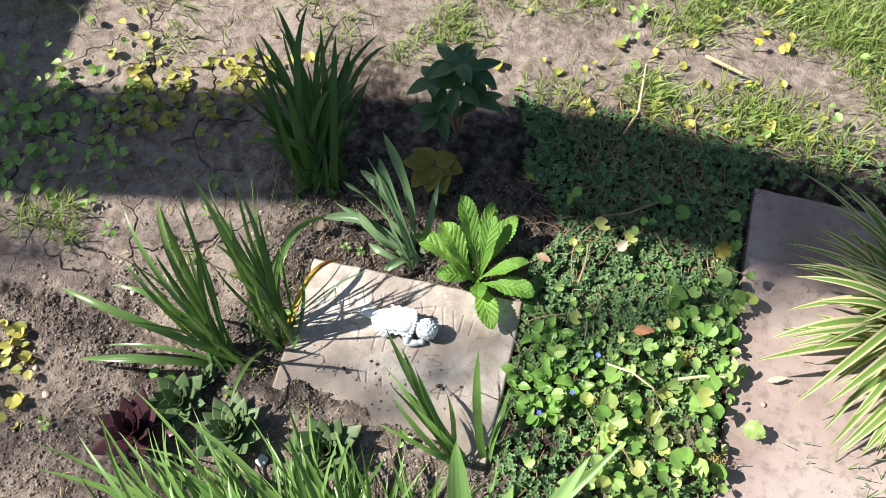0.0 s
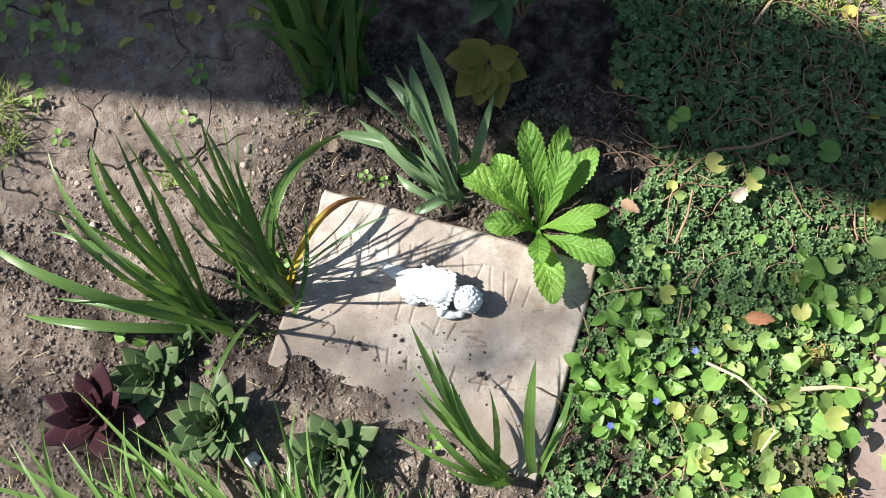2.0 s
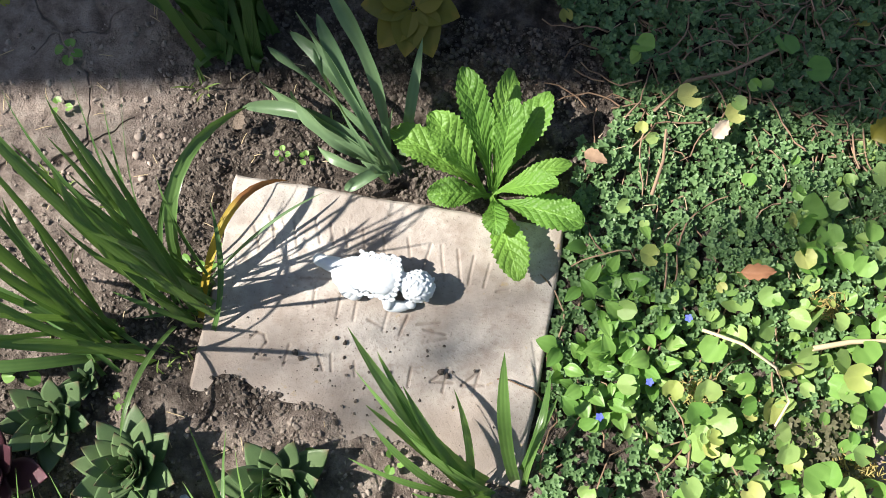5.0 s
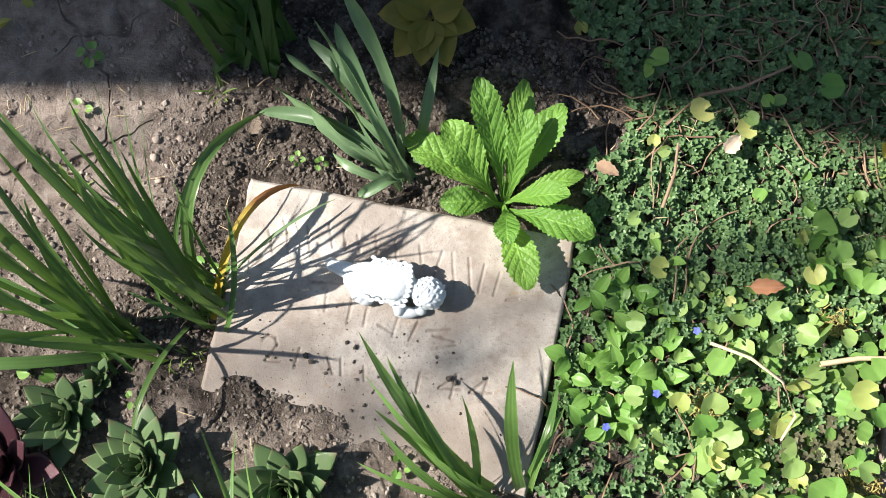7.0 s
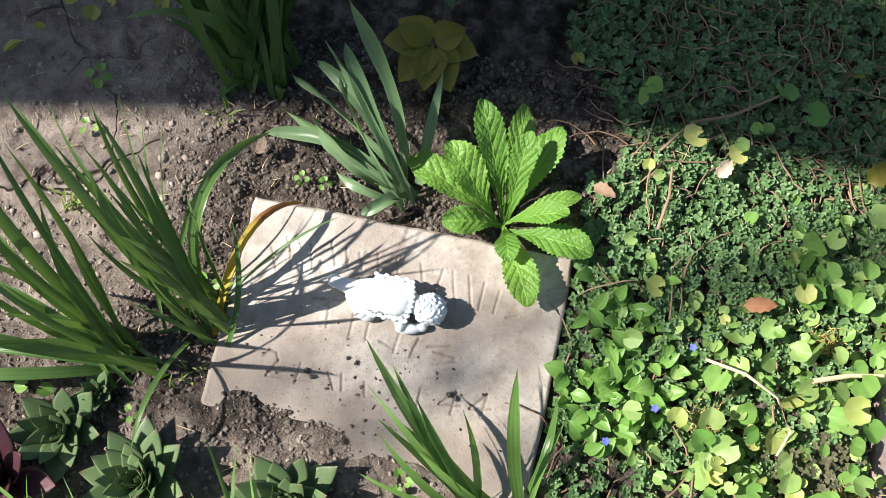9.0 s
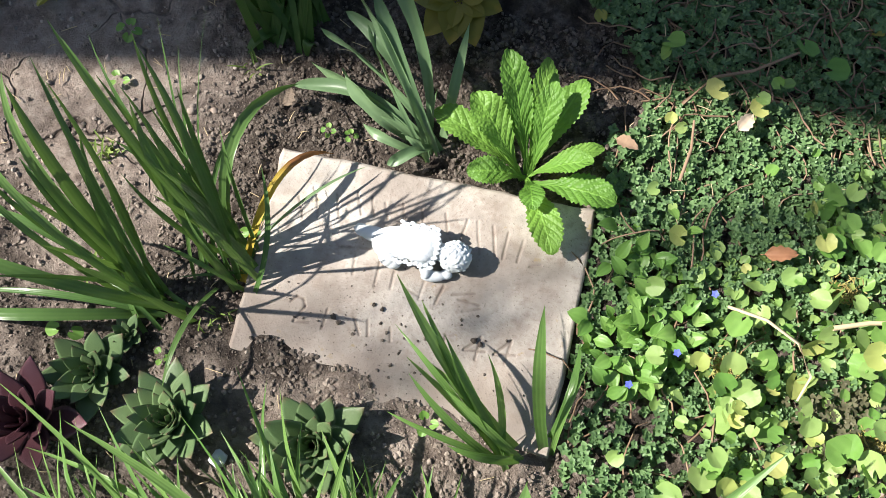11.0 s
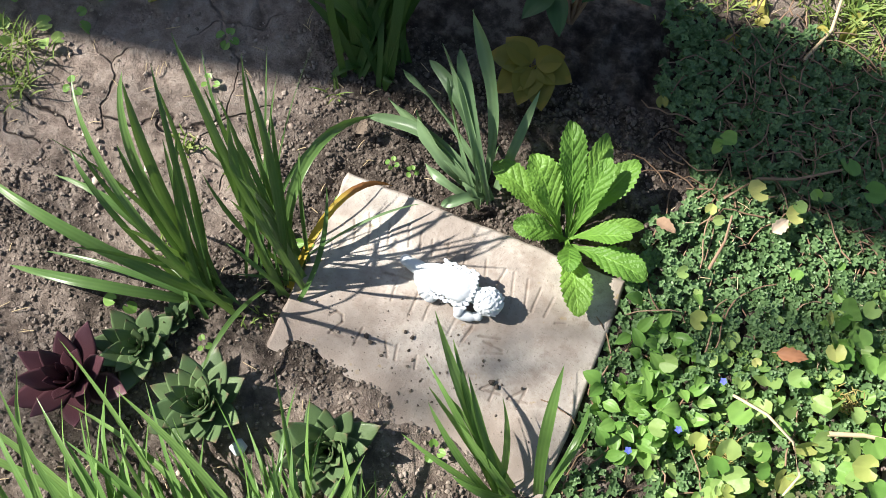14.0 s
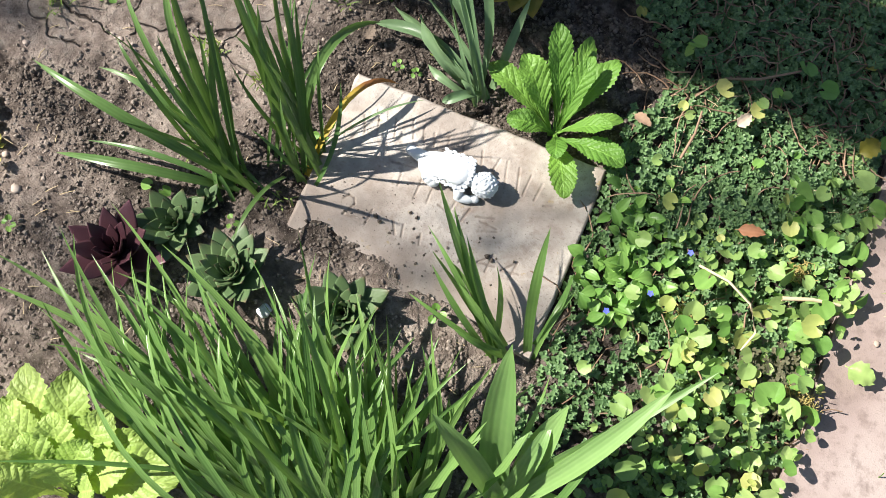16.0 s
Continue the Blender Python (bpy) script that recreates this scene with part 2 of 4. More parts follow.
MOSS = plain("dry_moss", (0.24, 0.19, 0.06), (0.44, 0.37, 0.15), 120, 0.9, 0.1, 0.4, 0.001, True)
CLOVER = leaf_material("clover_leaf", (0.085, 0.085, 0.05), (0.16, 0.15, 0.085), 0.55, 0.15, 1, island=True)
BLUE = plain("blue_petal", (0.10, 0.13, 0.60), (0.16, 0.2, 0.7), 60, 0.6)
YELLOW = plain("yellow_petal", (0.75, 0.48, 0.02), (0.85, 0.60, 0.05), 60, 0.6)

# ---- mesh helpers ----


def soup(name, verts, faces, mat, parent=None, uvs=None, smooth=True, label=""):
    """Links lists of vertices and faces as one mesh object."""
    me = bpy.data.meshes.new(name)
    me.from_pydata([tuple(v) for v in verts], [], faces)
    if uvs is not None:
        layer = me.uv_layers.new(name="UVMap")
        idx = np.empty(len(me.loops), dtype=np.int32)
        me.loops.foreach_get("vertex_index", idx)
        layer.data.foreach_set("uv", np.asarray(uvs, dtype=np.float32)[idx].ravel())
    if smooth:
        me.polygons.foreach_set("use_smooth", [True] * len(me.polygons))
    me.materials.append(mat)
    ob = new(name, me)
    ob.parent = parent
    return tagged(ob, label)


def part(name, bm, mat, parent=None, label="", smooth=True):
    """Links a bmesh as one mesh object under a thing."""
    me = bpy.data.meshes.new(name)
    bm.to_mesh(me)
    bm.free()
    if smooth:
        me.polygons.foreach_set("use_smooth", [True] * len(me.polygons))
    me.materials.append(mat)
    ob = new(name, me)
    ob.parent = parent
    return tagged(ob, label)


def thing(name, at, label, category, group=""):
    ob = new(name)
    ob.empty_display_size = 0.03
    ob.location = at
    return tagged(ob, label, category, group)


class Heap:
    """Gathers many small pieces into one mesh."""

    def __init__(self):
        self.v, self.f, self.uv = [], [], []

    def add(self, piece, m=None):
        v, f, uv = piece
        k = len(self.v)
        self.v += [m @ Vector(p) for p in v] if m else v
        self.f += [tuple(i + k for i in face) for face in f]
        self.uv += uv

    def make(self, name, mat, label, category, parent=None, smooth=True):
        ob = soup(name, self.v, self.f, mat, parent, self.uv, smooth)
        ob["kind"] = "stuff"
        return tagged(ob, label, category)


def strap_profile(s):
    return (0.80 + 0.30 * min(s, 0.5)) * max(0.0, 1 - max(0.0, (s - 0.55) / 0.45) ** 1.9) ** 0.85


def blunt_profile(s):
    return (0.34 + 0.85 * min(s, 0.75)) * max(0.0, 1 - max(0.0, (s - 0.72) / 0.28) ** 2.6) ** 0.7


def oval_profile(s):
    return (0.16 if s < 0.18 else math.sin(math.pi * min(1.0, ((s - 0.18) / 0.82) ** 1.35 * 0.90 + 0.05)) * 0.95 + 0.05) if s < 1 else 0.0


def egg_profile(s):
    return 0.08 if s < 0.1 else max(0.0, math.sin(math.pi * ((s - 0.1) / 0.9) ** 0.72)) ** 0.8 + 0.02


def leaf(p0, p1, p2, width, profile=strap_profile, rows=11, across=2, fold=0.25, ruffle=0.0, teeth=0.0, twist=0.0, up=(0, 0, 1), seed=0.0, crinkle=0.0, sag=0.0):
    """A leaf along the curve p0, p1, p2: a folded, ruffled sheet with a shaped outline."""
    p0, p1, p2, up = Vector(p0), Vector(p1), Vector(p2), Vector(up)
    v, f, uv = [], [], []
    for i in range(rows + 1):
        s = i / rows
        c = p0.lerp(p1, s).lerp(p1.lerp(p2, s), s) + Vector((0, 0, -sag * s ** 3))
        ahead = ((p1 - p0) * (1 - s) + (p2 - p1) * s).normalized()
        side = ahead.cross(up)
        side = side.normalized() if side.length > 1e-4 else Vector((1, 0, 0))
        top = side.cross(ahead)
        a = twist * s
        side, top = side * math.cos(a) + top * math.sin(a), top * math.cos(a) - side * math.sin(a)
        w = 0.5 * width * profile(s)
        for j in range(across + 1):
            u = 2 * j / across - 1
            ww = w * (1 + teeth * (1 if i % 2 else -1) * (abs(u) > 0.9))
            lift = fold * abs(u) * w + ruffle * width * math.sin(s * 17 + seed + (2.6 if u > 0 else 0)) * abs(u) ** 0.7 * (0.3 + s)
            lift += crinkle * width * math.sin(6.2832 * (8 * s - 1.5 * abs(u)) + seed) * min(1, 3 * abs(u)) * (1 - s * 0.4)
            v.append(c + side * (u * ww) + top * lift)
            uv.append((0.5 + 0.5 * u, s))
    n = across + 1
    for i in range(rows):
        for j in range(across):
            a = i * n + j
            f.append((a, a + 1, a + n + 1, a + n))
    return v, f, uv


def add_leaf(owner, piece, mat, name="leaf", label=""):
    """A leaf as a part of its plant; the piece is in world places."""
    at = Vector(owner.location)
    v, f, uv = piece
    return soup(name, [p - at for p in v], f, mat, owner, uv, True, label)


def bow(p0, p2, rise=0.35, droop=0.0, sway=0.0):
    """The middle control point of a leaf that leaves its base steeply and bends over."""
    p0, p2 = Vector(p0), Vector(p2)
    mid = p0.lerp(p2, 0.40)
    flat = Vector((p2.y - p0.y, p0.x - p2.x, 0))
    return mid + Vector((0, 0, 1)) * (rise * (p2 - p0).length - droop) + flat * sway


def round_leaf(r, cup=0.25, notch=0.6, lobes=5, steps=26):
    """A kidney-shaped leaf with scalloped edge, its stalk's end at the origin."""
    v, f, uv = [(0, 0, 0)], [], [(0.5, 0.2)]
    for ring, k in ((0.55, 0.4), (1.0, 1.0)):
        for i in range(steps):
            a = -math.pi + notch / 2 + (2 * math.pi - notch) * i / (steps - 1)
            rr = r * ring * (1 + 0.034 * math.cos(a * lobes) * ring + 0.03 * math.sin(a * 2 + cup * 30) + 0.08 * math.cos(a)) * (1.0 if abs(a) < 2.4 else 0.92)
            v.append((rr * math.cos(a) + 0.25 * r, rr * math.sin(a), cup * r * k * (0.6 + 0.4 * math.cos(2 * a + cup * 40)) + 0.28 * abs(rr * math.sin(a)) - 0.10 * r * ring * max(0.0, math.cos(a))))
            uv.append((0.5 + 0.5 * ring * math.sin(a), 0.5 + 0.45 * ring * math.cos(a)))
    for i in range(steps - 1):
        f.append((0, 1 + i, 2 + i))
        f.append((1 + i, 1 + steps + i, 2 + steps + i, 2 + i))
    return v, f, uv


def tube(points, r0, r1, sides=5):
    """A round stem through points, tapering."""
    v, f, uv = [], [], []
    pts = [Vector(p) for p in points]
    for i, p in enumerate(pts):
        d = (pts[min(i + 1, len(pts) - 1)] - pts[max(i - 1, 0)]).normalized()
        a = d.orthogonal().normalized()
        b = d.cross(a)
        r = r0 + (r1 - r0) * i / (len(pts) - 1)
        for k in range(sides):
            w = 2 * math.pi * k / sides
            v.append(p + (a * math.cos(w) + b * math.sin(w)) * r)
            uv.append((k / sides, i / (len(pts) - 1)))
    for i in range(len(pts) - 1):
        for k in range(sides):
            f.append((i * sides + k, i * sides + (k + 1) % sides, (i + 1) * sides + (k + 1) % sides, (i + 1) * sides + k))
    return v, f, uv


def lump(r, rnd, squash=0.7, sub=1):
    """A small uneven stone or clod."""
    bm = bmesh.new()
    bmesh.ops.create_icosphere(bm, subdivisions=sub, radius=1)
    k = rnd.uniform(0, 50)
    for p in bm.verts:
        d = 1 + (0.9 if sub == 1 else 0.45) * noise.noise(p.co * (2.1 if sub == 1 else 1.3) + Vector((k, 0, 0)))
        p.co = Vector((p.co.x * d, p.co.y * d * 0.85, p.co.z * d * squash)) * r
    out = [v.co.copy() for v in bm.verts], [tuple(v.index for v in f.verts) for f in bm.faces], [(0.5, 0.5)] * len(bm.verts)
    bm.free()
    return out


TABLES = {}


def smooth_noise(x, y, scale, seed):
    """Value noise on arrays, between -1 and 1."""
    if seed not in TABLES:
        TABLES[seed] = np.random.RandomState(seed).uniform(-1, 1, (256, 256))
    table = TABLES[seed]
    x, y = x * scale + 1000.3, y * scale + 1000.7
    xi, yi = np.floor(x).astype(int), np.floor(y).astype(int)
    fx, fy = x - xi, y - yi
    fx, fy = fx * fx * (3 - 2 * fx), fy * fy * (3 - 2 * fy)
    g = lambda a, b: table[a % 256, b % 256]
    return (g(xi, yi) * (1 - fx) + g(xi + 1, yi) * fx) * (1 - fy) + (g(xi, yi + 1) * (1 - fx) + g(xi + 1, yi + 1) * fx) * fy


def step(e0, e1, x):
    t = np.clip((x - e0) / (e1 - e0), 0, 1)
    return t * t * (3 - 2 * t)


def slab_edge(y):
    """Where the paving begins."""
    return 0.577 + 0.038 * y


def crust_at(x, y):
    """How dry and crusted the soil is: 1 on trodden ground, 0 in the dug bed."""
    wob = 0.09 * smooth_noise(x, y, 6, 5)
    west = step(-0.25, -0.38, x + wob) * step(-0.10, 0.0, y + wob)
    far = step(0.50, 0.66, y + wob)
    south = (0.45 + 0.35 * smooth_noise(x, y, 9, 31)) * step(-0.06, -0.16, y + wob) * step(0.24, 0.18, x)
    wash = 0.75 * step(0.13, 0.05, np.hypot((x - 0.0) / 1.3, y + 0.17) + 0.4 * wob)
    return np.clip(np.maximum.reduce([west, far * 0.88, south, wash]), 0, 1)


def ground_at(x, y):
    """The height of the soil."""
    x, y = np.asarray(x, float), np.asarray(y, float)
    near = step(3.0, 1.5, np.hypot(x, y))
    rough = 1 - 0.75 * crust_at(x, y)
    z = -0.014 + 0.010 * smooth_noise(x, y, 4, 1) + 0.006 * smooth_noise(x, y, 11, 2) * (0.3 + rough)
    z = z + rough * (0.0075 * smooth_noise(x, y, 32, 3) + 0.0055 * smooth_noise(x, y, 68, 4) + 0.0035 * smooth_noise(x, y, 130, 7)) + 0.0016 * smooth_noise(x, y, 120, 6)
    # flat and low under the gravestone, washed up over its lower edge
    inside = step(0.05, 0.0, np.maximum(np.abs(x) - 0.198, np.abs(y + 0.02) - 0.15))
    z = z * (1 - inside) + (-0.016 + 0.3 * z) * inside
    bank = -0.135 - 0.17 * x + 0.022 * smooth_noise(x, y, 16, 8) + 0.010 * smooth_noise(x, y, 45, 10)
    lip = step(0.004, -0.022, y - bank) * step(0.215, 0.16, x) * step(-0.34, -0.23, x) * step(-0.36, -0.25, y)
    z = np.maximum(z, -0.016 + lip * (0.0195 + 0.004 * smooth_noise(x, y, 40, 9)))
    z = z - 0.016 * step(-0.025, 0.01, x - slab_edge(y)) * step(0.52, 0.48, y) * step(1.5, 1.3, x)
    return z * near - 0.02 * (1 - near)


# ---- large structure ----
def build_ground():
    def axis(a, b, n, reach):
        out = np.geomspace(1, 1 + reach, 26) - 1
        return np.concatenate([(a - out[1:])[::-1], np.linspace(a, b, n), b + out[1:]])
    xs, ys = axis(-1.5, 1.1, 150, 300.0), axis(-0.85, 1.35, 150, 300.0)
    xs = np.unique(np.concatenate([xs[(xs < -0.76) | (xs > 0.28)], np.arange(-0.76, 0.28, 0.0038)]))
    ys = np.unique(np.concatenate([ys[(ys < -0.56) | (ys > 0.42)], np.arange(-0.56, 0.42, 0.0038)]))
    gx, gy = np.meshgrid(xs, ys)
    gz = ground_at(gx, gy)
    n, m = len(xs), len(ys)
    co = np.stack([gx, gy, gz], -1).reshape(-1, 3)
    i = np.arange(n * m).reshape(m, n)
    quads = np.stack([i[:-1, :-1], i[:-1, 1:], i[1:, 1:], i[1:, :-1]], -1).reshape(-1, 4)
    me = bpy.data.meshes.new("ground")
    me.from_pydata(co.tolist(), [], quads.tolist())
    me.polygons.foreach_set("use_smooth", [True] * len(me.polygons))
    att = me.attributes.new("crust", "FLOAT", "POINT")
    att.data.foreach_set("value", crust_at(gx, gy).ravel().astype(np.float32))
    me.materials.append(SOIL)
    tagged(new("ground", me), "bare garden soil, dug and crumbly in the bed, dry and cracked beyond", "ground", kind="structure")


def z_at(x, y):
    return float(ground_at(x, y))


build_ground()


def worn_block(outline, z0, z1, bevel, seed, inset=0.0015):
    """A flat stone of that outline with worn edges."""
    bm = bmesh.new()
    pts = []
    for k, (a, b) in enumerate(zip(outline, outline[1:] + outline[:1])):
        a, b = Vector((*a, 0)), Vector((*b, 0))
        steps = max(2, int((b - a).length / 0.02))
        side = Vector((b.y - a.y, a.x - b.x, 0)).normalized()
        for i in range(steps):
            p = a.lerp(b, i / steps)
            pts.append(p + side * inset * noise.noise(p * 30 + Vector((seed, k, 0))) * (i > 0))
    top = [bm.verts.new((p.x, p.y, z1)) for p in pts]
    low = [bm.verts.new((p.x, p.y, z0)) for p in pts]
    bm.faces.new(top)
    bm.faces.new(low[::-1])
    for i in range(len(pts)):
        k = (i + 1) % len(pts)
        bm.faces.new((top[i], low[i], low[k], top[k]))
    bmesh.ops.recalc_face_normals(bm, faces=bm.faces)
    rim = [e for e in bm.edges if all(abs(v.co.z - z1) < 1e-6 for v in e.verts)]
    bmesh.ops.bevel(bm, geom=rim, offset=bevel, segments=2, affect="EDGES", profile=0.6)
    return bm


def paving():
    row = tagged(new("pavement"), "row of weathered pinkish concrete paving slabs beside the bed", "paving", kind="structure")
    part("paving_slab", worn_block([(0.554, -0.62), (1.14, -0.64), (1.18, 0.452), (0.596, 0.474)], -0.05, -0.004, 0.006, 3), SLAB, row, smooth=False)
    part("paving_slab", worn_block([(0.515, -1.75), (1.10, -1.77), (1.14, -0.65), (0.553, -0.63)], -0.05, -0.006, 0.006, 8), SLAB, row, smooth=False)


paving()


# ---- unseen tree and headstone, added to throw shade over the bed ----
def tree():
    x, y = -3.3, 0.41 - 3.3 * DRIFT
    run = 1 / math.tan(radians(ELEV))            # how far a shadow reaches for each metre of height
    owner = thing("tree", (x, y, -0.02), "unseen slender tree with rough brown bark, added to shade the bed", "tree")
    pts = [(0.02 * math.sin(h * 1.3), 0.008 * math.sin(h * 2.1 + 1) - 0.14 * max(0.0, h * run - 3.2) ** 2, h) for h in np.linspace(0, 7.2, 36)]
    v, f, uv = tube(pts, 0.15, 0.115, 18)
    v = [p + Vector((p.x, p.y, 0)).normalized() * 0.012 * noise.noise(Vector((p.x * 9, p.y * 9, p.z * 3))) for p in v]
    soup("trunk", v, f, BARK, owner, uv)
    rnd = random.Random(4)
    crown = Heap()
    top = Vector(pts[-1])
    for k in range(9):
        a, h = k * 2.4, 6.2 + 0.12 * k
        foot = Vector((top.x, top.y * (0.55 + 0.06 * k), h))
        end = Vector((math.cos(a) * 1.3, top.y + math.sin(a) * 1.3, h + 1.0))
        soup("limb", *tube([foot, foot.lerp(end, 0.5) + Vector((0, 0, 0.1)), end], 0.05, 0.015, 6)[:2], BARK, owner)
        for i in range(110):
            p = foot.lerp(end, rnd.uniform(0.3, 1.1)) + Vector((rnd.gauss(0, .28), rnd.gauss(0, .28), abs(rnd.gauss(0, .25))))
            q = p + Vector((rnd.uniform(-.1, .1), rnd.uniform(-.1, .1), rnd.uniform(-.08, .04)))
            crown.add(leaf(p, p.lerp(q, 0.5) + Vector((0, 0, .02)), q, 0.07, egg_profile, 4, 2))
    # low twigs, added out of view, whose leaves thin the sunlight over the bed
    for reach, wide, many in (((-0.60, -0.30), 0.10, 18), ((-0.86, 0.02), 0.11, 90), ((-0.38, -0.26), 0.07, 7), ((0.06, -0.10), 0.10, 15)):
        high = 5.0
        heart = Vector((reach[0] - high * run - x, reach[1] - high * run * DRIFT - y, high))
        soup("limb", *tube([(0, 0, 4.4), heart * 0.5 + Vector((0, 0, 2.4)), heart], 0.016, 0.005, 6)[:2], BARK, owner)
        for i in range(many):
            p = heart + Vector((rnd.gauss(0, wide * 1.3), rnd.gauss(0, wide * 0.7), rnd.gauss(0, wide * 0.8)))
            q = p + Vector((rnd.uniform(-.06, .06), rnd.uniform(-.06, .06), rnd.uniform(-.05, .02)))
            crown.add(leaf(p, p.lerp(q, 0.5) + Vector((0, 0, .01)), q, 0.05, egg_profile, 4, 2))
    soup("crown", crown.v, crown.f, KIDNEYS, owner, crown.uv)


def headstone():
    # added block out of view; only its shadow reaches the far left soil
    ob = part("headstone", worn_block([(-2.13, 0.20), (-1.98, 0.20), (-1.98, 0.86), (-2.13, 0.86)], -0.05, 1.08, 0.02, 5), GRANITE, smooth=False)
    tagged(ob, "unseen upright grey granite headstone, added to shade the soil at far left", "headstone")


tree()
headstone()


# ---- the gravestone ----
def gravestone():
    """A marble plate whose worn engraving is carved into its face."""
    bars = [  # two lines of lettering, and the worn part of the third, as plain bars
        (-0.163, 0.072, -0.152, 0.047), (-0.140, 0.074, -0.134, 0.049), (-0.118, 0.086, -0.108, 0.056), (-0.093, 0.094, -0.082, 0.066), (-0.074, 0.090, -0.066, 0.066),
        (-0.056, 0.086, -0.049, 0.066), (-0.034, 0.090, -0.028, 0.067), (-0.010, 0.088, -0.004, 0.066), (0.020, 0.088, 0.027, 0.064), (0.048, 0.086, 0.043, 0.052),
        (0.060, 0.086, 0.070, 0.046), (0.080, 0.084, 0.089, 0.048), (0.100, 0.080, 0.099, 0.046), (0.120, 0.074, 0.117, 0.046), (0.133, 0.043, 0.146, 0.047), (-0.148, 0.088, -0.140, 0.074),
        (-0.096, 0.021, -0.062, 0.025), (-0.079, 0.022, -0.075, -0.010), (-0.046, 0.012, -0.046, -0.021), (-0.026, 0.010, -0.026, -0.018), (-0.010, -0.014, 0.010, -0.020), (0.012, -0.002, 0.010, -0.024),
        (0.036, -0.002, 0.030, -0.025), (0.048, -0.010, 0.074, -0.003), (0.056, -0.014, 0.082, -0.016), (0.064, -0.027, 0.084, -0.020),
        (-0.094, -0.058, -0.096, -0.082), (-0.060, -0.062, -0.050, -0.080), (-0.044, -0.061, -0.040, -0.079), (-0.016, -0.064, -0.012, -0.080), (0.050, -0.060, 0.050, -0.082)]
    lines = [  # the legible digits 2, 4, 4
        [(-0.140, -0.058), (-0.134, -0.050), (-0.125, -0.052), (-0.121, -0.060), (-0.131, -0.080), (-0.113, -0.078)],
        [(0.090, -0.081), (0.092, -0.053), (0.075, -0.072), (0.100, -0.069)], [(0.125, -0.078), (0.128, -0.050), (0.111, -0.070), (0.136, -0.066)]]
    for pts in lines:
        bars += [(*p, *q) for p, q in zip(pts, pts[1:])]
    nu, nv = 340, 250
    tl, tr, br, bl = (np.array(p) for p in ((-0.200, 0.131), (0.200, 0.131), (0.196, -0.172), (-0.198, -0.170)))
    u, v = np.meshgrid(np.linspace(0, 1, nu), np.linspace(0, 1, nv))
    xy = ((1 - u) * (1 - v))[..., None] * tl + (u * (1 - v))[..., None] * tr + (u * v)[..., None] * br + ((1 - u) * v)[..., None] * bl
    x, y = xy[..., 0], xy[..., 1]
    edge = np.minimum.reduce([u * 0.4, (1 - u) * 0.4, v * 0.3, (1 - v) * 0.3])
    x = x + 0.0022 * smooth_noise(x, y, 45, 21) * step(0.006, 0.0, edge)
    y = y + 0.0022 * smooth_noise(x, y, 45, 22) * step(0.006, 0.0, edge)
    z = -0.003 * step(0.0035, 0.0, edge) + 0.0003 * smooth_noise(x, y, 60, 23) + 0.0008 * smooth_noise(x, y, 9, 24)
    dirt = np.zeros_like(z)
    for x0, y0, x1, y1 in bars:
        dx, dy = x1 - x0, y1 - y0
        t = np.clip(((x - x0) * dx + (y - y0) * dy) / (dx * dx + dy * dy), 0, 1)
        d = np.hypot(x - x0 - t * dx, y - y0 - t * dy)
        dirt = np.maximum(dirt, step(0.0022, 0.0010, d) * (0.55 + 0.45 * smooth_noise(x, y, 55, 27)))
        z = np.minimum(z, z - 0.0015 * step(0.0022, 0.0008, d) * (0.75 + 0.35 * smooth_noise(x, y, 80, 25)))
    co = np.stack([x, y, z], -1).reshape(-1, 3).tolist()
    i = np.arange(nu * nv).reshape(nv, nu)
    faces = np.stack([i[1:, :-1], i[1:, 1:], i[:-1, 1:], i[:-1, :-1]], -1).reshape(-1, 4).tolist()
    rim = i[0, :].tolist() + i[1:, -1].tolist() + i[-1, -2::-1].tolist() + i[-2:0:-1, 0].tolist()
    k = len(co)
    co += [(co[r][0], co[r][1], -0.034) for r in rim]
    n = len(rim)
    faces += [(rim[j], rim[(j + 1) % n], k + (j + 1) % n, k + j) for j in range(n)] + [tuple(k + j for j in range(n))[::-1]]
    ob = soup("gravestone", co, faces, MARBLE)
    att = ob.data.attributes.new("groove", "FLOAT", "POINT")
    att.data.foreach_set("value", np.concatenate([dirt.ravel(), np.zeros(n)]).astype(np.float32))
    tagged(ob, "weathered cream marble grave plate with worn engraving, sunk in soil", "gravestone")


gravestone()


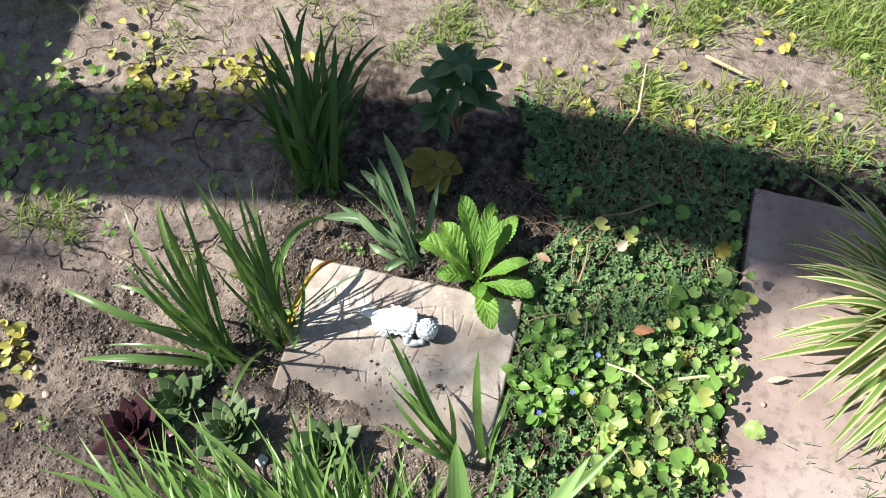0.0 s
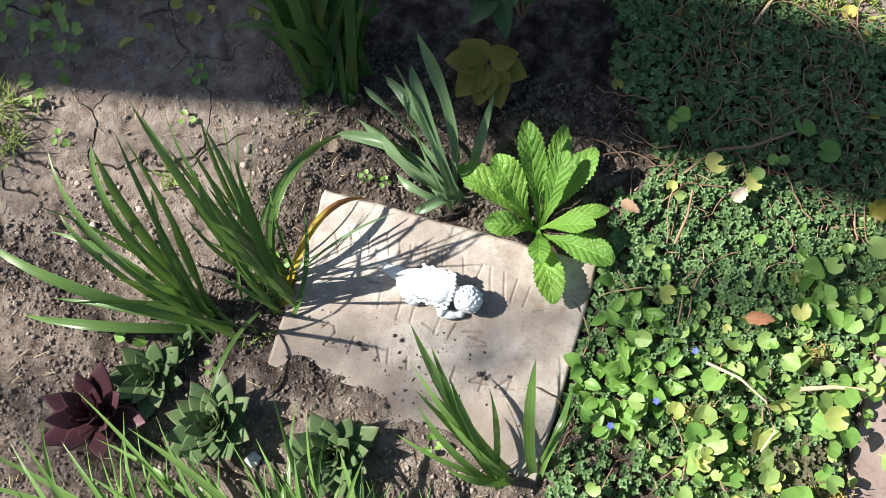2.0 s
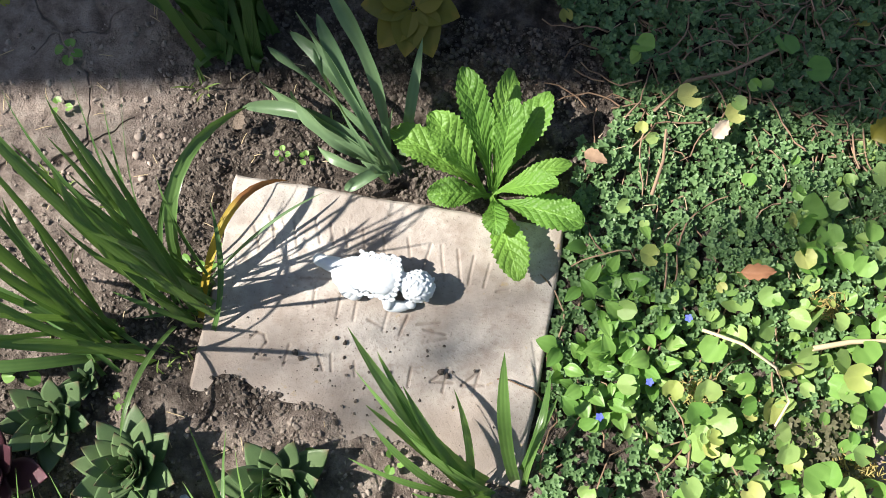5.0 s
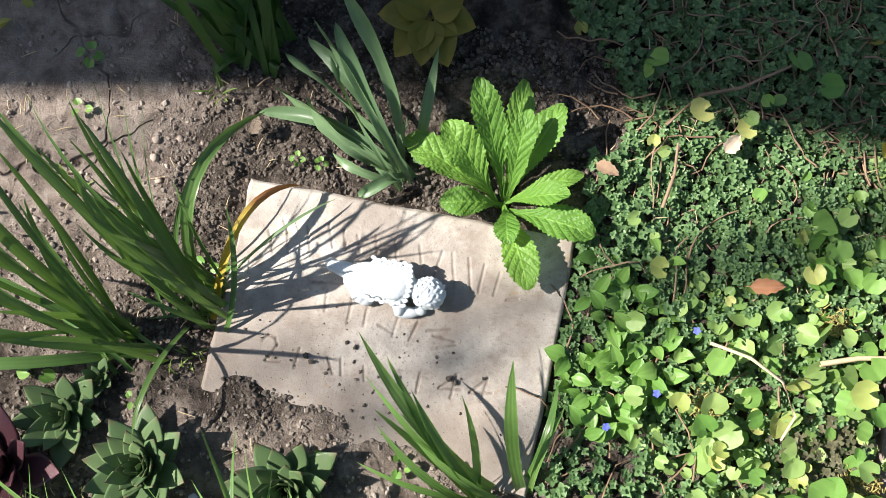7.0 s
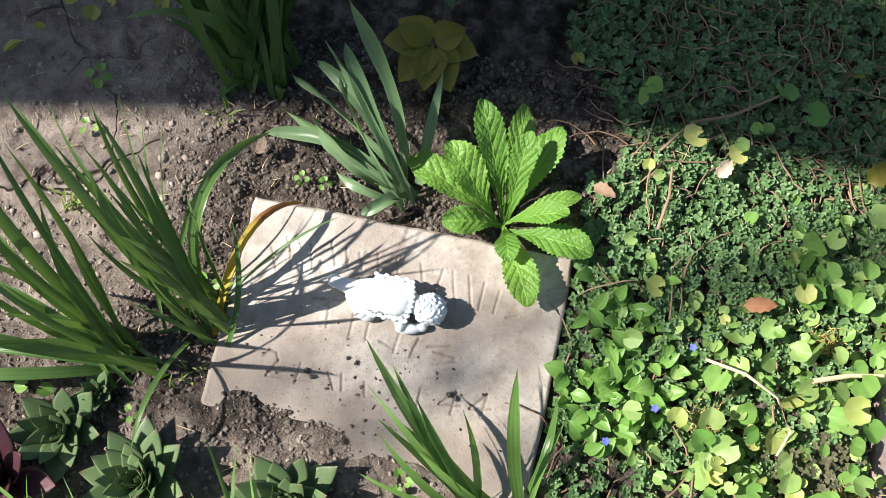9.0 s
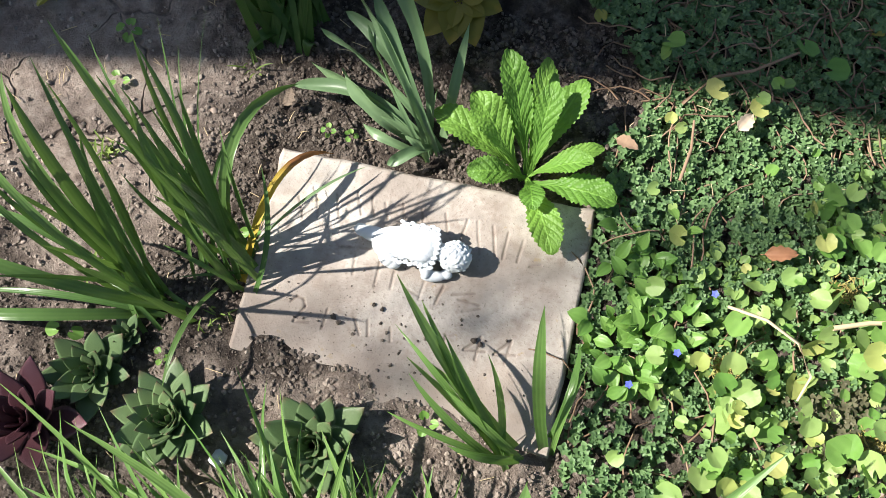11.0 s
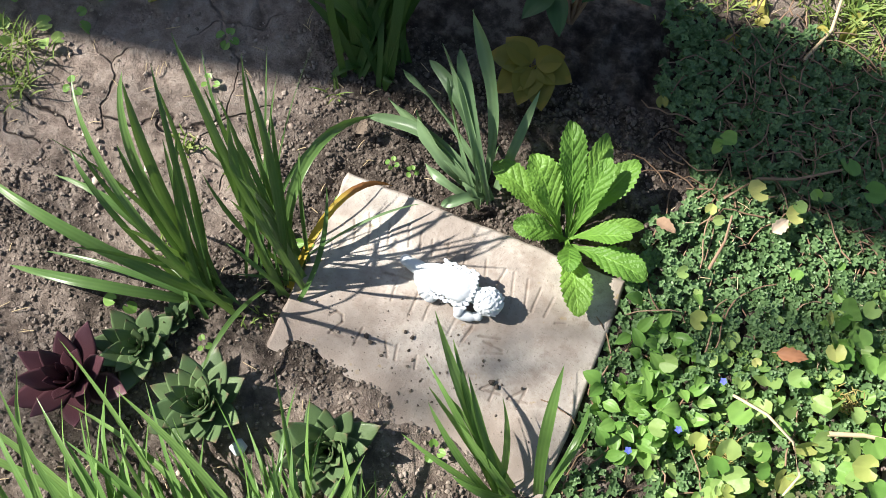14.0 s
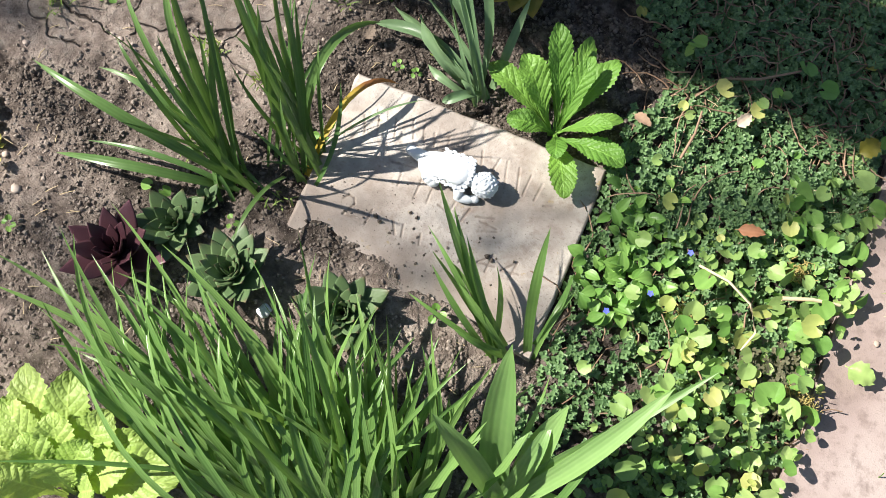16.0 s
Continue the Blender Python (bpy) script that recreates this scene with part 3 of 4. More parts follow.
def figurine():
    """A small cast figure lying on its front, moulded as one lump of resin."""
    bm = bmesh.new()
    rnd = random.Random(3)

    def ball(x, y, z, a, b, c, turn=0.0, tip=0.0):
        m = pose(x, y, z, 0, tip, turn) @ Matrix.Diagonal((a, b, c, 1))
        bmesh.ops.create_uvsphere(bm, u_segments=20, v_segments=12, radius=1, matrix=m)
    ball(-0.018, 0.036, 0.017, 0.038, 0.020, 0.017, -4)        # trunk
    ball(0.006, 0.036, 0.020, 0.020, 0.023, 0.018, -6)         # shoulders
    ball(-0.040, 0.032, 0.015, 0.020, 0.018, 0.015, -20)       # hip
    ball(-0.056, 0.041, 0.012, 0.024, 0.010, 0.010, -6)        # leg
    ball(-0.037, 0.022, 0.012, 0.013, 0.017, 0.012, 12)
    ball(-0.030, 0.013, 0.009, 0.011, 0.009, 0.009)            # knee
    ball(-0.075, 0.044, 0.011, 0.010, 0.0080, 0.0080, -15)     # foot
    ball(0.010, 0.016, 0.014, 0.008, 0.017, 0.009, 14)         # upper arm
    ball(0.022, 0.006, 0.008, 0.016, 0.007, 0.007, 12)         # forearm
    ball(0.036, 0.011, 0.008, 0.008, 0.006, 0.006)             # fist
    ball(0.043, 0.030, 0.024, 0.019, 0.018, 0.019)             # head
    ball(0.028, 0.034, 0.018, 0.012, 0.012, 0.011)             # neck
    for k in range(64):                                        # curls
        a, h = k * 2.399, 1 - k / 64 * 1.25
        r = math.sqrt(max(0, 1 - h * h))
        q = rnd.uniform(0.7, 1.2)
        ball(0.043 + 0.0180 * r * math.cos(a), 0.031 + 0.0170 * r * math.sin(a), 0.024 + 0.0182 * h, 0.0046 * q, 0.0022, 0.0026 * q, math.degrees(a) + rnd.uniform(30, 120), rnd.uniform(-30, 30))
    ball(-0.020, 0.042, 0.028, 0.036, 0.0125, 0.0085, 4, -6)   # folded wings, smooth below and feathered towards their ends
    ball(-0.010, 0.028, 0.027, 0.026, 0.0120, 0.0090, -16, -6)
    for row in range(8):
        for k in range(9):
            f = k / 8
            far = 0.017 - 0.0062 * row
            ball(far + 0.004 * math.sin(f * 3.1), 0.057 - 0.046 * f + 0.002 * (row % 2), 0.0375 - 0.0005 * row - 0.016 * abs(f - 0.42) ** 1.6 - 0.006 * f, 0.0042, 0.0026, 0.0019, -15 + 30 * f, -18)
    ob = part("figurine", bm, WHITE)
    mod = ob.modifiers.new("moulded", "REMESH")
    mod.mode, mod.voxel_size, mod.use_smooth_shade = "VOXEL", 0.0007, True
    soft = ob.modifiers.new("softened", "SMOOTH")
    soft.iterations, soft.factor = 2, 0.5
    tagged(ob, "small white cast figurine lying on the marble plate", "figurine")


figurine()


# ---- plants with strap leaves ----
def tuft(name, at, label, table, width, mat, z=0.0, rise=0.3, spread=0.012, seed=1, wvar=0.45, rows=11, category="plant", sway=0.16):
    """A plant whose leaves run from its base to the tips in the table."""
    rnd = random.Random(seed)
    owner = thing(name, (*at, z_at(*at)), label, category)
    for tip in table:
        p0 = Vector((at[0] + rnd.gauss(0, spread), at[1] + rnd.gauss(0, spread), z_at(*at) - 0.004))
        k = tip[3] if len(tip) > 3 else rise
        p1 = bow(p0, tip[:3], k * 1.3 + 0.04, 0, rnd.uniform(-sway, sway))
        w = width * (1 + rnd.uniform(-wvar, wvar)) * (tip[4] if len(tip) > 4 else 1)
        add_leaf(owner, leaf(p0, p1, tip[:3], w, rows=rows, fold=rnd.uniform(0.2, 0.5), twist=rnd.uniform(-1.0, 1.0), ruffle=0.03, seed=rnd.uniform(0, 6), sag=rnd.choice((0, 0.01, 0.025, 0.045))), mat)
    return owner


def random_tips(n, base, lean, reach, low, high, rnd):
    out = []
    for _ in range(n):
        a = rnd.uniform(0, 2 * math.pi)
        d = reach * math.sqrt(rnd.random())
        out.append((base[0] + lean[0] + d * math.cos(a), base[1] + lean[1] + d * math.sin(a), rnd.uniform(low, high), rnd.uniform(0.05, 0.3)))
    return out


left = tuft("iris", (-0.296, -0.092), "green strap-leaved iris fan beside the marble plate", [
    (-0.433, 0.026, 0.31, 0.30, 1.2), (-0.370, 0.040, 0.34, 0.28, 1.1), (-0.442, -0.028, 0.25, 0.25, 1.0), (-0.426, -0.026, 0.24, 0.22, 0.8), (-0.554, -0.081, 0.18, 0.32, 1.2), (-0.494, -0.046, 0.16, 0.24, 0.9), (-0.544, -0.159, 0.06, 0.20, 1.5), (-0.511, -0.125, 0.04, 0.16, 0.7), (-0.395, -0.075, 0.04, 0.20, 0.6), (-0.375, 0.037, 0.30, 0.30, 1.0), (-0.341, 0.054, 0.33, 0.22, 1.0), (-0.321, 0.021, 0.25, 0.15, 0.8), (-0.319, 0.008, 0.19, 0.12, 0.8), (-0.379, 0.071, 0.25, 0.10, 0.7), (-0.405, -0.000, 0.19, 0.30, 1.0), (-0.245, -0.093, 0.01, 0.40, 0.8), (-0.356, 0.023, 0.21, 0.10, 0.9)],
    0.0102, IRIS, seed=2, spread=0.020, wvar=0.3, sway=0.22)
fan = tuft("iris", (-0.222, -0.033), "green strap-leaved iris fan beside the marble plate", [
    (-0.251, 0.120, 0.36, 0.06, 0.4), (-0.204, 0.132, 0.33, 0.06, 0.4), (-0.256, 0.131, 0.25, 0.08, 0.5), (-0.273, 0.105, 0.32, 0.12, 1.0), (-0.267, 0.095, 0.31, 0.20, 1.0), (-0.334, 0.088, 0.36, 0.20, 1.1), (-0.330, 0.084, 0.34, 0.20, 1.0), (-0.332, 0.112, 0.32, 0.15, 0.8), (-0.295, 0.060, 0.31, 0.15, 1.0), (-0.261, 0.042, 0.30, 0.10, 1.0), (-0.312, 0.034, 0.23, 0.12, 0.9), (-0.222, 0.155, 0.10, 0.25, 0.7), (-0.193, 0.210, 0.07, 0.55, 1.3), (-0.275, -0.061, 0.02, 0.20, 0.6), (-0.271, 0.051, 0.32, 0.10, 1.0), (-0.289, 0.042, 0.28, 0.20, 1.2), (-0.236, 0.078, 0.28, 0.06, 0.7), (-0.216, 0.076, 0.23, 0.06, 0.8), (-0.240, 0.042, 0.30, 0.05, 0.9)],
    0.0100, IRIS, seed=5, spread=0.020, wvar=0.3, sway=0.22)
for owner, base, n, lean, seed in ((left, (-0.296, -0.092), 9, (-0.15, 0.07), 12), (fan, (-0.222, -0.033), 11, (-0.07, 0.09), 14)):
    rnd = random.Random(seed)
    for k in range(n):
        p0 = Vector((base[0] + rnd.gauss(0, 0.02), base[1] + rnd.gauss(0, 0.02), -0.015))
        tip = Vector((base[0] + lean[0] * rnd.uniform(0.1, 1.3) + rnd.gauss(0, 0.035), base[1] + lean[1] * rnd.uniform(0.0, 1.4) + rnd.gauss(0, 0.035), rnd.uniform(0.06, 0.24)))
        add_leaf(owner, leaf(p0, bow(p0, tip, rnd.uniform(0.05, 0.4), 0, rnd.uniform(-0.3, 0.3)), tip, rnd.uniform(0.005, 0.010), fold=0.35, twist=rnd.uniform(-1.4, 1.4), ruffle=0.03, seed=k), IRIS)
add_leaf(fan, leaf((-0.205, -0.045, -0.01), (-0.190, 0.10, 0.11), (-0.131, 0.131, 0.015), 0.011), YELLOWDEAD, "withered_leaf", "withered yellow and brown strap leaf")
add_leaf(fan, leaf((-0.215, -0.02, -0.01), (-0.15, 0.07, 0.05), (-0.085, 0.124, 0.016), 0.004), GLAUCOUS, "thin_leaf")
add_leaf(left, leaf((-0.232, -0.06, -0.005), (-0.235, -0.12, 0.10), (-0.240, -0.190, 0.06), 0.007), IRIS, "thin_leaf")

rnd = random.Random(11)
tuft("iris", (-0.230, 0.306), "dark green strap-leaved clump in the shade", [
    (-0.364, 0.425, 0.22), (-0.324, 0.456, 0.25), (-0.274, 0.478, 0.30), (-0.247, 0.452, 0.25), (-0.216, 0.496, 0.28), (-0.194, 0.464, 0.25),
    (-0.158, 0.502, 0.24), (-0.140, 0.499, 0.22), (-0.404, 0.391, 0.15), (-0.404, 0.306, 0.08), (-0.360, 0.368, 0.18), (-0.380, 0.350, 0.12),
    (-0.174, 0.430, 0.20), (-0.257, 0.412, 0.20), (-0.289, 0.252, 0.02, 0.3), (-0.206, 0.266, 0.02, 0.4), (-0.291, 0.284, 0.05, 0.3)]
    + random_tips(46, (-0.255, 0.345), (-0.03, 0.07), 0.13, 0.12, 0.26, rnd), 0.0125, DARKIRIS, spread=0.022, seed=7)

CLUMP_BASE = (0.01, -0.467)
front = thing("leafy_clump", (*CLUMP_BASE, z_at(*CLUMP_BASE)), "dense clump of glossy green strap leaves", "plant")
rnd = random.Random(21)
FRONT_TIPS = [(-0.512, -0.324, 0.11), (-0.424, -0.300, 0.15), (-0.404, -0.263, 0.17), (-0.360, -0.217, 0.18), (-0.305, -0.249, 0.18), (-0.267, -0.220, 0.15),
              (-0.188, -0.205, 0.17), (-0.147, -0.153, 0.14), (-0.097, -0.165, 0.14), (-0.048, -0.197, 0.18), (-0.391, -0.404, 0.12), (-0.017, -0.201, 0.15),
              (0.058, -0.209, 0.17), (-0.375, -0.555, 0.17), (-0.474, -0.362, 0.13), (-0.366, -0.316, 0.17), (-0.323, -0.383, 0.17)]
FRONT_TIPS += [(-0.130, -0.157, 0.09), (-0.334, -0.234, 0.08), (-0.292, -0.274, 0.08), (-0.243, -0.247, 0.08), (-0.207, -0.254, 0.08), (-0.168, -0.221, 0.08), (-0.078, -0.186, 0.08), (-0.254, -0.261, 0.10), (-0.021, -0.219, 0.10), (-0.348, -0.254, 0.09)]
for _ in range(190):
    u = rnd.random()
    FRONT_TIPS.append((-0.34 + 0.49 * u + rnd.gauss(0, 0.05), -0.245 - 0.17 * rnd.random() + 0.05 * u, rnd.uniform(0.08, 0.25)))
for k, tip in enumerate(FRONT_TIPS):
    u = (tip[0] + 0.44) / 0.6
    p0 = Vector((-0.12 + 0.26 * u + rnd.gauss(0, 0.035), -0.492 + 0.05 * u + rnd.gauss(0, 0.035), -0.02))
    w = rnd.uniform(0.0062, 0.0120)
    add_leaf(front, leaf(p0, bow(p0, tip, rnd.uniform(0.10, 0.42), 0, rnd.uniform(-0.3, 0.3)), tip, w, fold=rnd.uniform(0.15, 0.45), twist=rnd.uniform(-1.3, 1.3), seed=k, sag=rnd.choice((0, 0, 0, 0.03, 0.05))), CLUMP)
for k in range(3):
    p0 = Vector((-0.15 + 0.09 * k, -0.40, 0.02))
    tip = p0 + Vector((-0.03 - 0.02 * k, 0.06, 0.08 - 0.02 * k))
    add_leaf(front, leaf(p0, bow(p0, tip, 0.3), tip, 0.008), YELLOWDEAD, "withered_leaf", "withered yellow strap leaf")

tuft("bulb_plant", (0.152, -0.193), "upright green strap-leaved bulb plant overhanging the marble plate", [
    (-0.003, -0.037, 0.19, 0.12, 1.3), (-0.002, -0.073, 0.14, 0.15), (0.025, -0.053, 0.18, 0.1, 1.2), (0.019, -0.107, 0.11, 0.1), (0.103, -0.075, 0.08, 0.1),
    (0.044, -0.106, 0.14, 0.1), (0.079, -0.186, 0.10, 0.2), (0.007, -0.164, 0.09, 0.2, 0.7), (0.027, -0.058, 0.20, 0.08), (0.054, -0.080, 0.17, 0.1), (0.064, -0.129, 0.14, 0.1, 0.8), (0.024, -0.122, 0.13, 0.15, 0.8)], 0.0098, CLUMP, seed=8, spread=0.009)
tuft("bulb_plant", (0.197, -0.173), "upright green strap-leaved bulb plant overhanging the marble plate", [
    (0.147, -0.033, 0.16, 0.08, 1.2), (0.207, -0.037, 0.06, 0.2), (0.219, -0.062, 0.07, 0.15, 0.8)], 0.0095, CLUMP, seed=9, spread=0.005)

grey = thing("bulb_plant", (-0.018, 0.166, z_at(-0.018, 0.166)), "grey-green broad-leaved bulb plant behind the marble plate", "plant")
rnd = random.Random(31)
for tip, w, k, turn in (((-0.189, 0.245, 0.05), 0.026, 0.22, 0.9), ((-0.180, 0.278, 0.08), 0.022, 0.25, 1.6), ((-0.141, 0.279, 0.13), 0.026, 0.35, 0.5), ((-0.206, 0.212, 0.04), 0.024, 0.28, 0.3),
                        ((-0.135, 0.221, 0.07), 0.032, 0.16, 0.9), ((-0.107, 0.256, 0.12), 0.015, 0.18, 1.4), ((-0.099, 0.308, 0.20), 0.026, 0.10, 0.6), ((-0.125, 0.281, 0.15), 0.020, 0.28, 1.0),
                        ((-0.103, 0.283, 0.15), 0.025, 0.24, 0.2), ((-0.064, 0.131, 0.012), 0.022, 0.55, 0.4), ((-0.052, 0.165, 0.04), 0.020, 0.70, 1.2), ((-0.020, 0.229, 0.06), 0.010, 0.10, 0.8),
                        ((-0.105, 0.178, 0.03), 0.020, 0.24, 0.7)):
    p0 = Vector((-0.018 + rnd.gauss(0, 0.007), 0.166 + rnd.gauss(0, 0.006), -0.012))
    add_leaf(grey, leaf(p0, bow(p0, tip, k + 0.08, 0, rnd.uniform(-0.28, 0.28)), tip, w * 0.74, blunt_profile, rows=20, across=4, fold=0.5, twist=turn * 1.7, ruffle=0.07, seed=k * 9, sag=rnd.choice((0, 0.015, 0.03))), GLAUCOUS)
p0 = Vector((-0.005, 0.190, -0.01))
add_leaf(grey, leaf(p0, bow(p0, (0.004, 0.300, 0.09), 0.08), (0.004, 0.300, 0.09), 0.014), GLAUCOUS)

tulips = thing("tulip", (0.22, -0.363, z_at(0.22, -0.363)), "broad-leaved tulip without flowers beside the strap-leaved clump", "plant")
rnd = random.Random(41)
for tip, w, k in (((0.150, -0.206, 0.28), 0.045, 0.1), ((0.391, -0.128, 0.19), 0.017, 0.12), ((0.338, -0.174, 0.23), 0.028, 0.25), ((0.304, -0.232, 0.19), 0.030, 0.2),
                  ((0.233, -0.250, 0.15), 0.026, 0.5), ((0.241, -0.233, 0.19), 0.040, 0.15), ((0.098, -0.305, 0.27), 0.03, 0.3), ((0.316, -0.344, 0.11), 0.03, 0.3)):
    p0 = Vector((0.220 + rnd.gauss(0, 0.012), -0.363 + rnd.gauss(0, 0.012), -0.015))
    add_leaf(tulips, leaf(p0, bow(p0, tip, k, 0, rnd.uniform(-0.1, 0.1)), tip, w * 0.95, rows=14, across=4, fold=0.45, twist=rnd.uniform(-0.5, 0.5), ruffle=0.03, seed=k * 7), TULIP)

sedge = thing("striped_sedge", (0.885, 0.215, -0.004), "arching sedge with cream-edged green leaves over the paving", "plant")
rnd = random.Random(51)
SEDGE_TIPS = [(0.594, 0.081, 0.07), (0.662, 0.018, 0.07), (0.632, 0.319, 0.07), (0.733, 0.450, 0.07), (0.736, -0.048, 0.07), (0.708, -0.019, 0.07),
              (0.648, 0.299, 0.07), (0.649, 0.481, 0.07), (0.748, 0.216, 0.07), (0.783, 0.511, 0.07), (0.619, 0.128, 0.07)]
for _ in range(84):
    a = rnd.uniform(-1.7, 1.6)
    d = rnd.uniform(0.12, 0.28)
    SEDGE_TIPS.append((0.885 - d * math.cos(a), 0.215 + 1.05 * d * math.sin(a), rnd.uniform(0.03, 0.14)))
for k, tip in enumerate(SEDGE_TIPS):
    p0 = Vector((0.885 + rnd.gauss(0, 0.025), 0.215 + rnd.gauss(0, 0.035), -0.004))
    add_leaf(sedge, leaf(p0, bow(p0, tip, rnd.uniform(0.35, 0.55)), tip, rnd.uniform(0.012, 0.020), across=4, fold=0.3, twist=rnd.uniform(-0.4, 0.4)), STRIPED)


# ---- rosettes of broad leaves ----
def crinkled(name, at, label, rows, mat, seed, wide=0.86):
    rnd = random.Random(seed)
    owner = thing(name, (*at, z_at(*at)), label, "plant")
    for x, y, z, w in rows:
        p0 = Vector((at[0] + rnd.gauss(0, 0.004), at[1] + rnd.gauss(0, 0.004), z_at(*at)))
        tip = Vector((x, y, z))
        p1 = p0.lerp(tip, 0.55) + Vector((0, 0, 0.22 * (tip - p0).length + 0.01))
        add_leaf(owner, leaf(p0, p1, tip, w * wide, oval_profile, 38, 10, fold=0.24, ruffle=0.05, teeth=0.07, crinkle=0.026, twist=rnd.uniform(-0.35, 0.35), seed=rnd.uniform(0, 6)), mat)
    return owner


crinkled("primrose", (0.109, 0.160), "bright green primrose rosette with crinkled leaves", [
    (0.055, 0.268, 0.105, 0.042), (0.107, 0.299, 0.045, 0.038), (0.156, 0.272, 0.056, 0.048), (0.118, 0.249, 0.085, 0.036), (0.025, 0.224, 0.067, 0.052), (0.066, 0.268, 0.045, 0.042),
    (0.180, 0.164, 0.070, 0.036), (0.217, 0.129, 0.045, 0.050), (0.156, 0.056, 0.026, 0.048), (0.122, 0.100, 0.045, 0.036), (0.035, 0.137, 0.027, 0.042), (-0.022, 0.208, 0.030, 0.048),
    (0.195, 0.205, 0.020, 0.028)], PRIMROSE, 3)
crinkled("primrose", (-0.305, -0.569), "pale yellow-green primrose with broad crinkled leaves", [
    (-0.411, -0.437, 0.070, 0.062), (-0.348, -0.421, 0.075, 0.068), (-0.414, -0.484, 0.070, 0.060), (-0.282, -0.448, 0.075, 0.066), (-0.235, -0.456, 0.060, 0.060), (-0.478, -0.482, 0.060, 0.060), (-0.342, -0.475, 0.085, 0.060), (-0.184, -0.455, 0.060, 0.055), (-0.368, -0.514, 0.080, 0.060), (-0.287, -0.490, 0.085, 0.060), (-0.433, -0.533, 0.060, 0.060), (-0.229, -0.493, 0.080, 0.060), (-0.317, -0.527, 0.090, 0.060), (-0.382, -0.571, 0.070, 0.060), (-0.165, -0.495, 0.060, 0.055), (-0.255, -0.543, 0.070, 0.060)], PALE, 12)

peony = thing("yellowing_plant", (-0.021, 0.364, z_at(-0.021, 0.364)), "low plant with yellow-green oval leaves in the shade", "plant")
for x, y, z, w in ((-0.085, 0.355, 0.030, 0.048), (-0.071, 0.385, 0.035, 0.044), (-0.054, 0.306, 0.025, 0.048), (0.012, 0.305, 0.025, 0.048), (0.036, 0.359, 0.030, 0.048), (0.014, 0.390, 0.035, 0.042), (-0.020, 0.298, 0.03, 0.044)):
    p0, tip = Vector((-0.021, 0.361, 0.03)), Vector((x, y, z))
    add_leaf(peony, leaf(p0, bow(p0, tip, 0.15), tip, w, egg_profile, 10, 4, fold=0.3), YELLOWING)
add_leaf(peony, tube([(-0.021, 0.364, -0.02), (-0.022, 0.361, 0.035)], 0.003, 0.002), STEM, "stem")

shrub = thing("dark_shrub", (0.0, 0.47, z_at(0, 0.47)), "small leafy plant with dark bluish-green leaves", "plant")
rnd = random.Random(61)
for k in range(8):
    a = k * 2.399
    top = Vector((0.0 + 0.075 * math.cos(a) * (k / 11) ** 0.5, 0.47 + 0.065 * math.sin(a) * (k / 11) ** 0.5, 0.21 - 0.013 * k))
    add_leaf(shrub, tube([(0.0, 0.47, -0.02), (top.x * 0.4, 0.47 + (top.y - 0.47) * 0.4, top.z * 0.6), top], 0.0035, 0.002), STEM, "stem")
    for i in range(5):
        b = a + i * 1.26 + rnd.uniform(-0.4, 0.4)
        tip = top + Vector((math.cos(b) * 0.055, math.sin(b) * 0.055, rnd.uniform(-0.03, 0.03)))
        add_leaf(shrub, leaf(top, bow(top, tip, 0.12), tip, rnd.uniform(0.024, 0.032), egg_profile, 8, 4, fold=0.3), SHRUB)


# ---- houseleeks ----
def fat_leaf():
    """A thick pointed leaf one unit long, along +x, hollowed on top."""
    v, f, uv = [], [], []
    rows, n = 9, 8
    for i in range(rows + 1):
        s = i / rows
        w = 0.205 * (0.6 + 0.8 * s if s < 0.5 else 1.0 * (1 - ((s - 0.5) / 0.5) ** 1.5))
        th = 0.10 * (1 - 0.75 * s)
        for k in range(n):
            a = 2 * math.pi * k / n
            v.append(Vector((s, w * math.cos(a), th * math.sin(a) * (1 if math.sin(a) < 0 else 0.35) + 0.5 * w * w * math.cos(a) ** 2 + 0.05 * s * s)))
            uv.append((0.5 + 0.5 * math.cos(a), s))
    for i in range(rows):
        for k in range(n):
            f.append((i * n + k, i * n + (k + 1) % n, (i + 1) * n + (k + 1) % n, (i + 1) * n + k))
    f.append(tuple(range(n))[::-1])
    return v, f, uv


def houseleek(at, r, mat, label, count, seed, tilt=0.0, tall=0.55):
    rnd = random.Random(seed)
    owner = thing("houseleek", (*at, z_at(*at) + 0.004), label, "succulent", "houseleeks beside the plate")
    v, f, uv = fat_leaf()
    me = None
    for k in range(count):
        s = (k + 0.5) / count                    # 0 in the heart, 1 outside
        size = r * (0.30 + 0.72 * s ** 0.8) * rnd.uniform(0.92, 1.08)
        up = 80 - 58 * s ** 1.1 + rnd.uniform(-9, 9)
        if me is None:
            ob = soup("leaf", v, f, mat, owner, uv)
            me = ob.data
        else:
            ob = new("leaf", me)
            ob.parent = owner
        ob.matrix_basis = pose(0, 0, 0, tilt, tilt * 0.5, 0) @ pose(0, 0, r * tall * (1 - s) * 0.5, 0, 0, k * 137.5) @ pose(r * 0.06, 0, 0, 0, -up, 0) @ Matrix.Diagonal((size, size * (1.0 + 0.25 * s), size, 1))
    return owner


